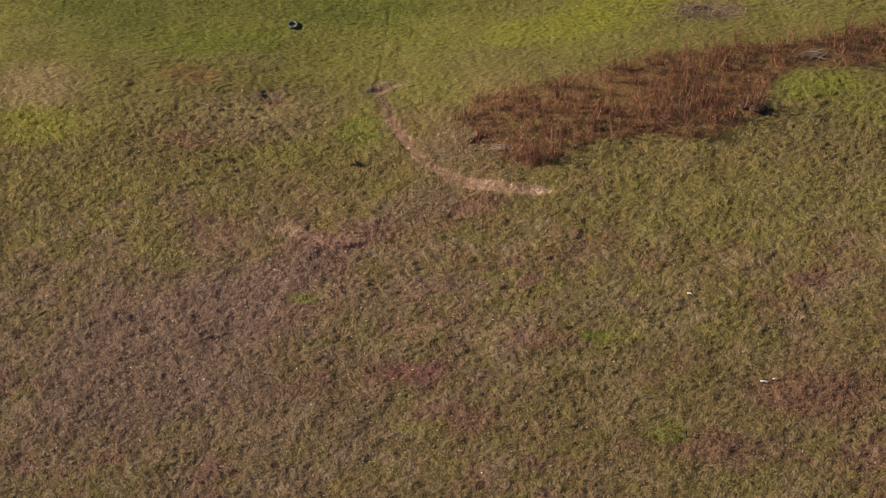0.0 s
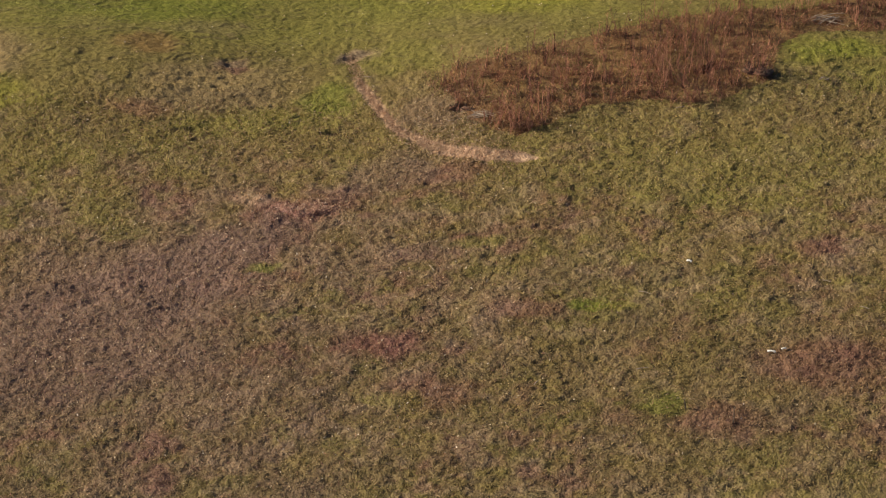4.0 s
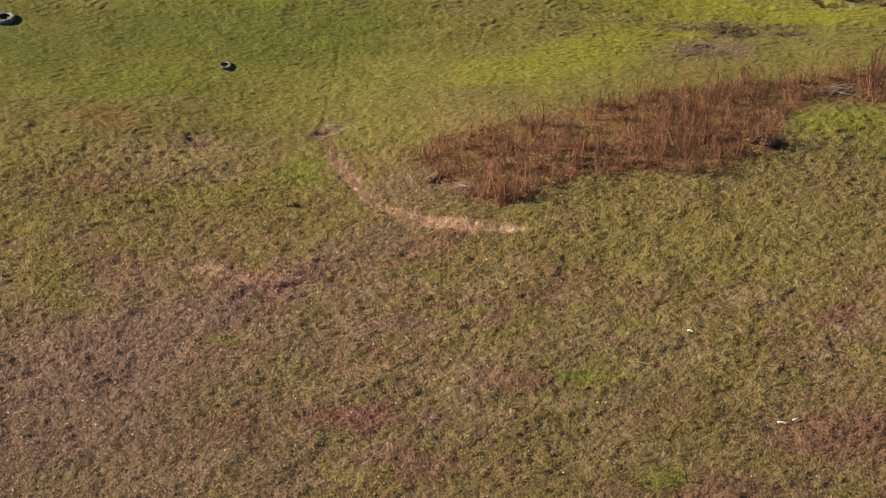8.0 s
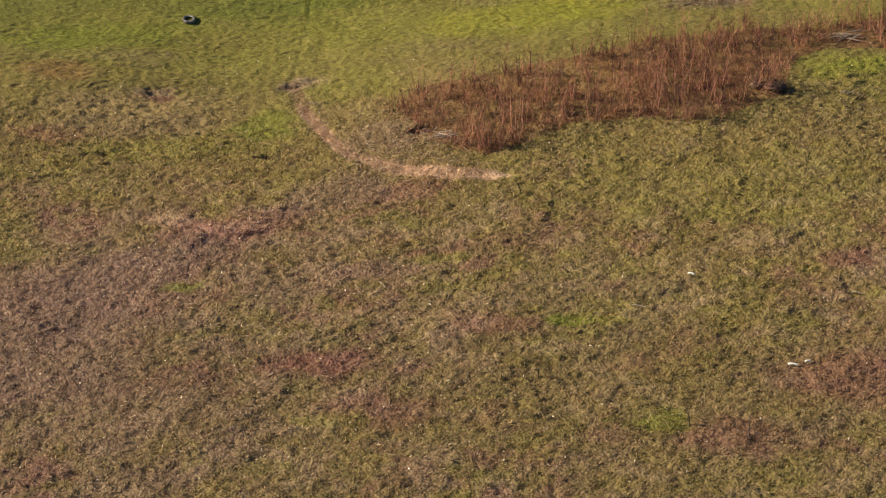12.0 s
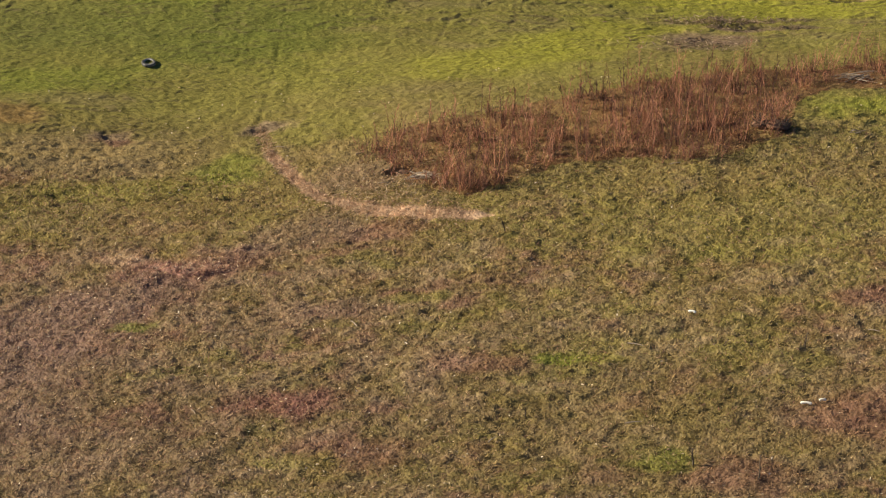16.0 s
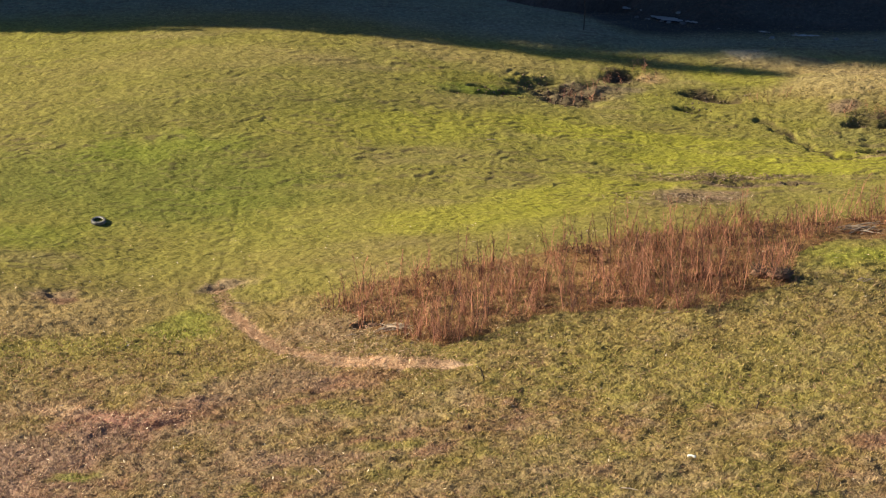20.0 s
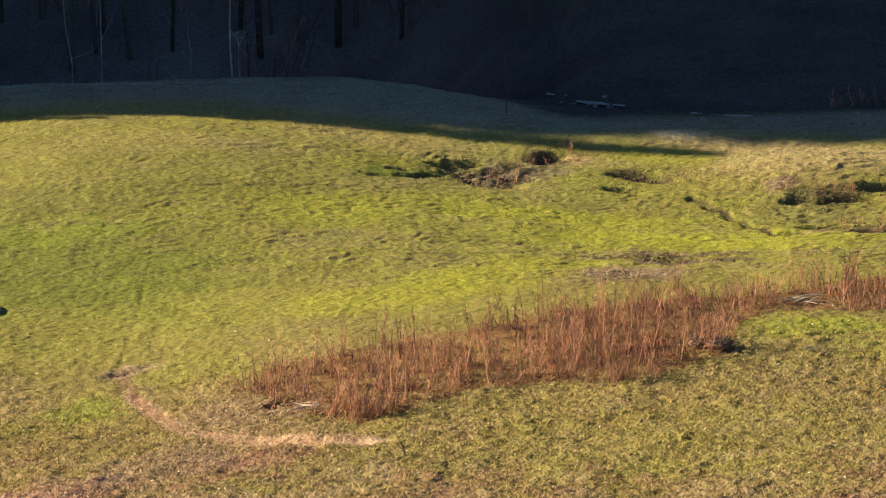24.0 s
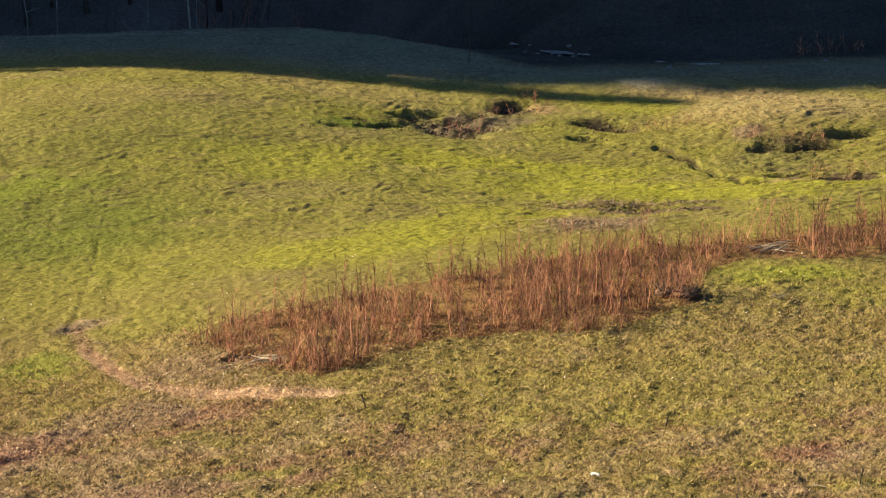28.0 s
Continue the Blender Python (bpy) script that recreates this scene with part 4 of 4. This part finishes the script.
def fallen_twig(x, y, length, turn):
    ob = new("fallen_twig", Pieces().tube([(-length / 2, 0, 0.0), (0, 0.03 * length, 0.012), (length / 2, 0, 0.004)], [0.011, 0.01, 0.006], 5).mesh("fallen_twig", DEADWOOD))
    ob.matrix_basis = pose(x, y, z_at(x, y) + 0.05, 0, 0, turn)
    return tagged(ob, "short pale fallen twig on the turf", "twig", "fallen twigs")


for x, y, length, turn in ((5.1, -5.75, 0.3, -18), (-0.2, -4.4, 0.24, -60), (-6.57, -5.89, 0.16, 20), (9.6, -5.3, 0.22, -20), (4.9, -8.9, 0.3, 10), (2.4, -9.3, 0.22, 50), (1.2, -5.0, 0.14, 70),
                           (0.2, 2.9, 0.2, 10), (-2.2, 5.75, 0.2, -5), (-0.4, 4.9, 0.2, 30), (-3.0, -7.8, 0.18, -60), (10.4, -6.6, 0.24, -25), (6.4, 3.0, 0.25, 15), (3.1, 12.9, 0.2, 0)):
    fallen_twig(x, y, length, turn)


# ---- litter: straw, pale leaves and clods, too many to count ----
def litter(name, places, size, colours, label, category, seed, up=0.05):
    g = np.random.RandomState(seed)
    x, y = places
    n = len(x)
    z = on_ground(gz, x, y) + up * g.rand(n)
    turn, tilt = g.uniform(0, 2 * np.pi, n), g.uniform(-0.5, 0.5, n)
    a, b = size[0] * g.uniform(0.5, 1.5, n), size[1] * g.uniform(0.6, 1.4, n)
    ux, uy = np.cos(turn), np.sin(turn)
    p = np.stack([x, y, z], -1)
    u = np.stack([ux * a, uy * a, a * tilt], -1)
    w = np.stack([-uy * b, ux * b, b * g.uniform(-0.6, 0.6, n)], -1)
    v = np.stack([p - u, p - w, p + u, p + w], 1).reshape(-1, 3)
    c = np.array(colours)[g.randint(0, len(colours), n)] * g.uniform(0.7, 1.25, (n, 1))
    return tagged(new(name, mesh_from(name, v, np.arange(4 * n).reshape(-1, 4), BLADES, np.repeat(c, 4, 0))), label, category, kind="stuff")


g = np.random.RandomState(9)
k = g.randint(1, len(TRAIL) - 1, 5200)
t = g.rand(5200)
tr = np.array(TRAIL)
sx = tr[k - 1, 0] * (1 - t) + tr[k, 0] * t
sy = tr[k - 1, 1] * (1 - t) + tr[k, 1] * t
wide = (0.09 + 0.14 * ramp((3.5 - sy) / 2.0)) * (0.6 + 0.9 * fbm(sx, sy, 0.5, 95))
litter("straw", (sx + g.normal(0, 1, 5200) * wide, sy + g.normal(0, 1, 5200) * wide * 1.1), (0.045, 0.006), [(0.46, 0.3, 0.2), (0.36, 0.22, 0.14), (0.52, 0.37, 0.26)], "pale trodden straw along the narrow trail", "straw", 14)
sx, sy = g.normal(0.1, 0.8, 1300), g.normal(2.4, 0.7, 1300)
sx[:380], sy[:380] = g.normal(-3.6, 0.5, 380), g.normal(-1.45, 0.2, 380)
litter("scattered_straw", (sx, sy), (0.04, 0.007), [(0.46, 0.32, 0.21), (0.36, 0.22, 0.15), (0.56, 0.44, 0.33)], "loose straw strewn beside the trail", "straw", 18, 0.06)
litter("dry_leaves", (np.append(g.uniform(-14, 15, 1500), g.uniform(-12, 2, 700)), np.append(g.uniform(-13, 9, 1500), g.uniform(-12, 0, 700))), (0.028, 0.012), [(0.62, 0.5, 0.36), (0.5, 0.36, 0.22), (0.72, 0.62, 0.5)], "scattered pale dry leaves and stems on the turf", "leaves", 15, 0.07)
x, y = g.uniform(-14, 15, 110000), g.uniform(-13.5, 4.5, 110000)
ok = g.rand(110000) < 0.1 + 0.5 * fbm(x, y, 1.4, 33) + 0.25 * ramp((2.0 - x) / 8)
litter("dead_grass", (x[ok], y[ok]), (0.05, 0.005), [(0.42, 0.29, 0.19), (0.3, 0.16, 0.115), (0.44, 0.34, 0.2), (0.2, 0.11, 0.085)], "flattened dead brown grass between the tussocks", "grass", 16, 0.07)
sx, sy = np.append(g.normal(8.2, 0.9, 520), g.normal(7.4, 0.75, 480)), np.append(g.normal(11.3, 0.11, 520), g.normal(9.85, 0.22, 480))
litter("withered_stems", (sx, sy), (0.06, 0.008), [(0.26, 0.17, 0.13), (0.4, 0.3, 0.22), (0.13, 0.085, 0.065)], "withered grey-brown stems on the bare strips of turf", "litter", 19, 0.09)
x, y = g.uniform(-0.4, 14.5, 26000), g.uniform(1.6, 9.6, 26000)
ok = inside(x, y, THICKET)
litter("thicket_litter", (x[ok], y[ok]), (0.05, 0.006), [(0.28, 0.12, 0.065), (0.18, 0.075, 0.045), (0.34, 0.2, 0.11)], "fallen reddish stems and leaves under the thicket", "litter", 17, 0.12)


# crumbled clods of earth in and round the hollows
g = np.random.RandomState(21)
where = []
for cx, cy, sx, sy, turn, deep in PITS:
    many = int(46 * sx / 0.4) if deep > 0.115 or 10 < cy < 11.5 else 8
    where.append(np.stack([cx + g.normal(0, sx * 0.6, many), cy + g.normal(0, sy * 0.9, many), g.uniform(0.012, 0.042, many)], -1))
where = np.concatenate(where)
size = where[:, 2:3, None]
middle = np.stack([where[:, 0], where[:, 1], on_ground(gz, where[:, 0], where[:, 1]) + 0.2 * where[:, 2]], -1)
tips = np.array([(1, 0, 0), (-1, 0, 0), (0, 1, 0), (0, -1, 0), (0, 0, 0.7), (0, 0, -0.7)])
v = (middle[:, None, :] + size * tips[None] * g.uniform(0.6, 1.2, (len(where), 6, 1))).reshape(-1, 3)
sides = np.array([(0, 2, 4), (2, 1, 4), (1, 3, 4), (3, 0, 4), (2, 0, 5), (1, 2, 5), (3, 1, 5), (0, 3, 5)])
f = (sides[None] + 6 * np.arange(len(where))[:, None, None]).reshape(-1, 3)
clay = speckled("dry_clods", (0.08, 0.056, 0.04), (0.3, 0.215, 0.155), 8.0, 1.0, 0.6)
tagged(new("soil_clods", mesh_from("soil_clods", v, f, clay)), "loose brown clods of earth in the eroded hollows", "soil", kind="stuff")


# taller rough grass on the knoll and round the eroded hollows
def rough_spots(x, y):
    near = bump(x, y, 12.0, 15.2, 2.6, 1.6) + bump(x, y, 4.5, 15.9, 2.0, 0.6, -0.1) + bump(x, y, 6.4, 16.9, 0.7, 0.5) + bump(x, y, 8.2, 15.7, 0.9, 0.35, -0.3)
    return np.random.RandomState(3).rand(len(x)) < near * 1.2


grass("rough_grass", 90000, (1.8, 15.5, 10.2, 18.6), (0.045, 0.095), "taller rough faded grass on the knoll and by the hollows", 8, rough_spots, (0.3, 1.3), 0.012, 1.2)
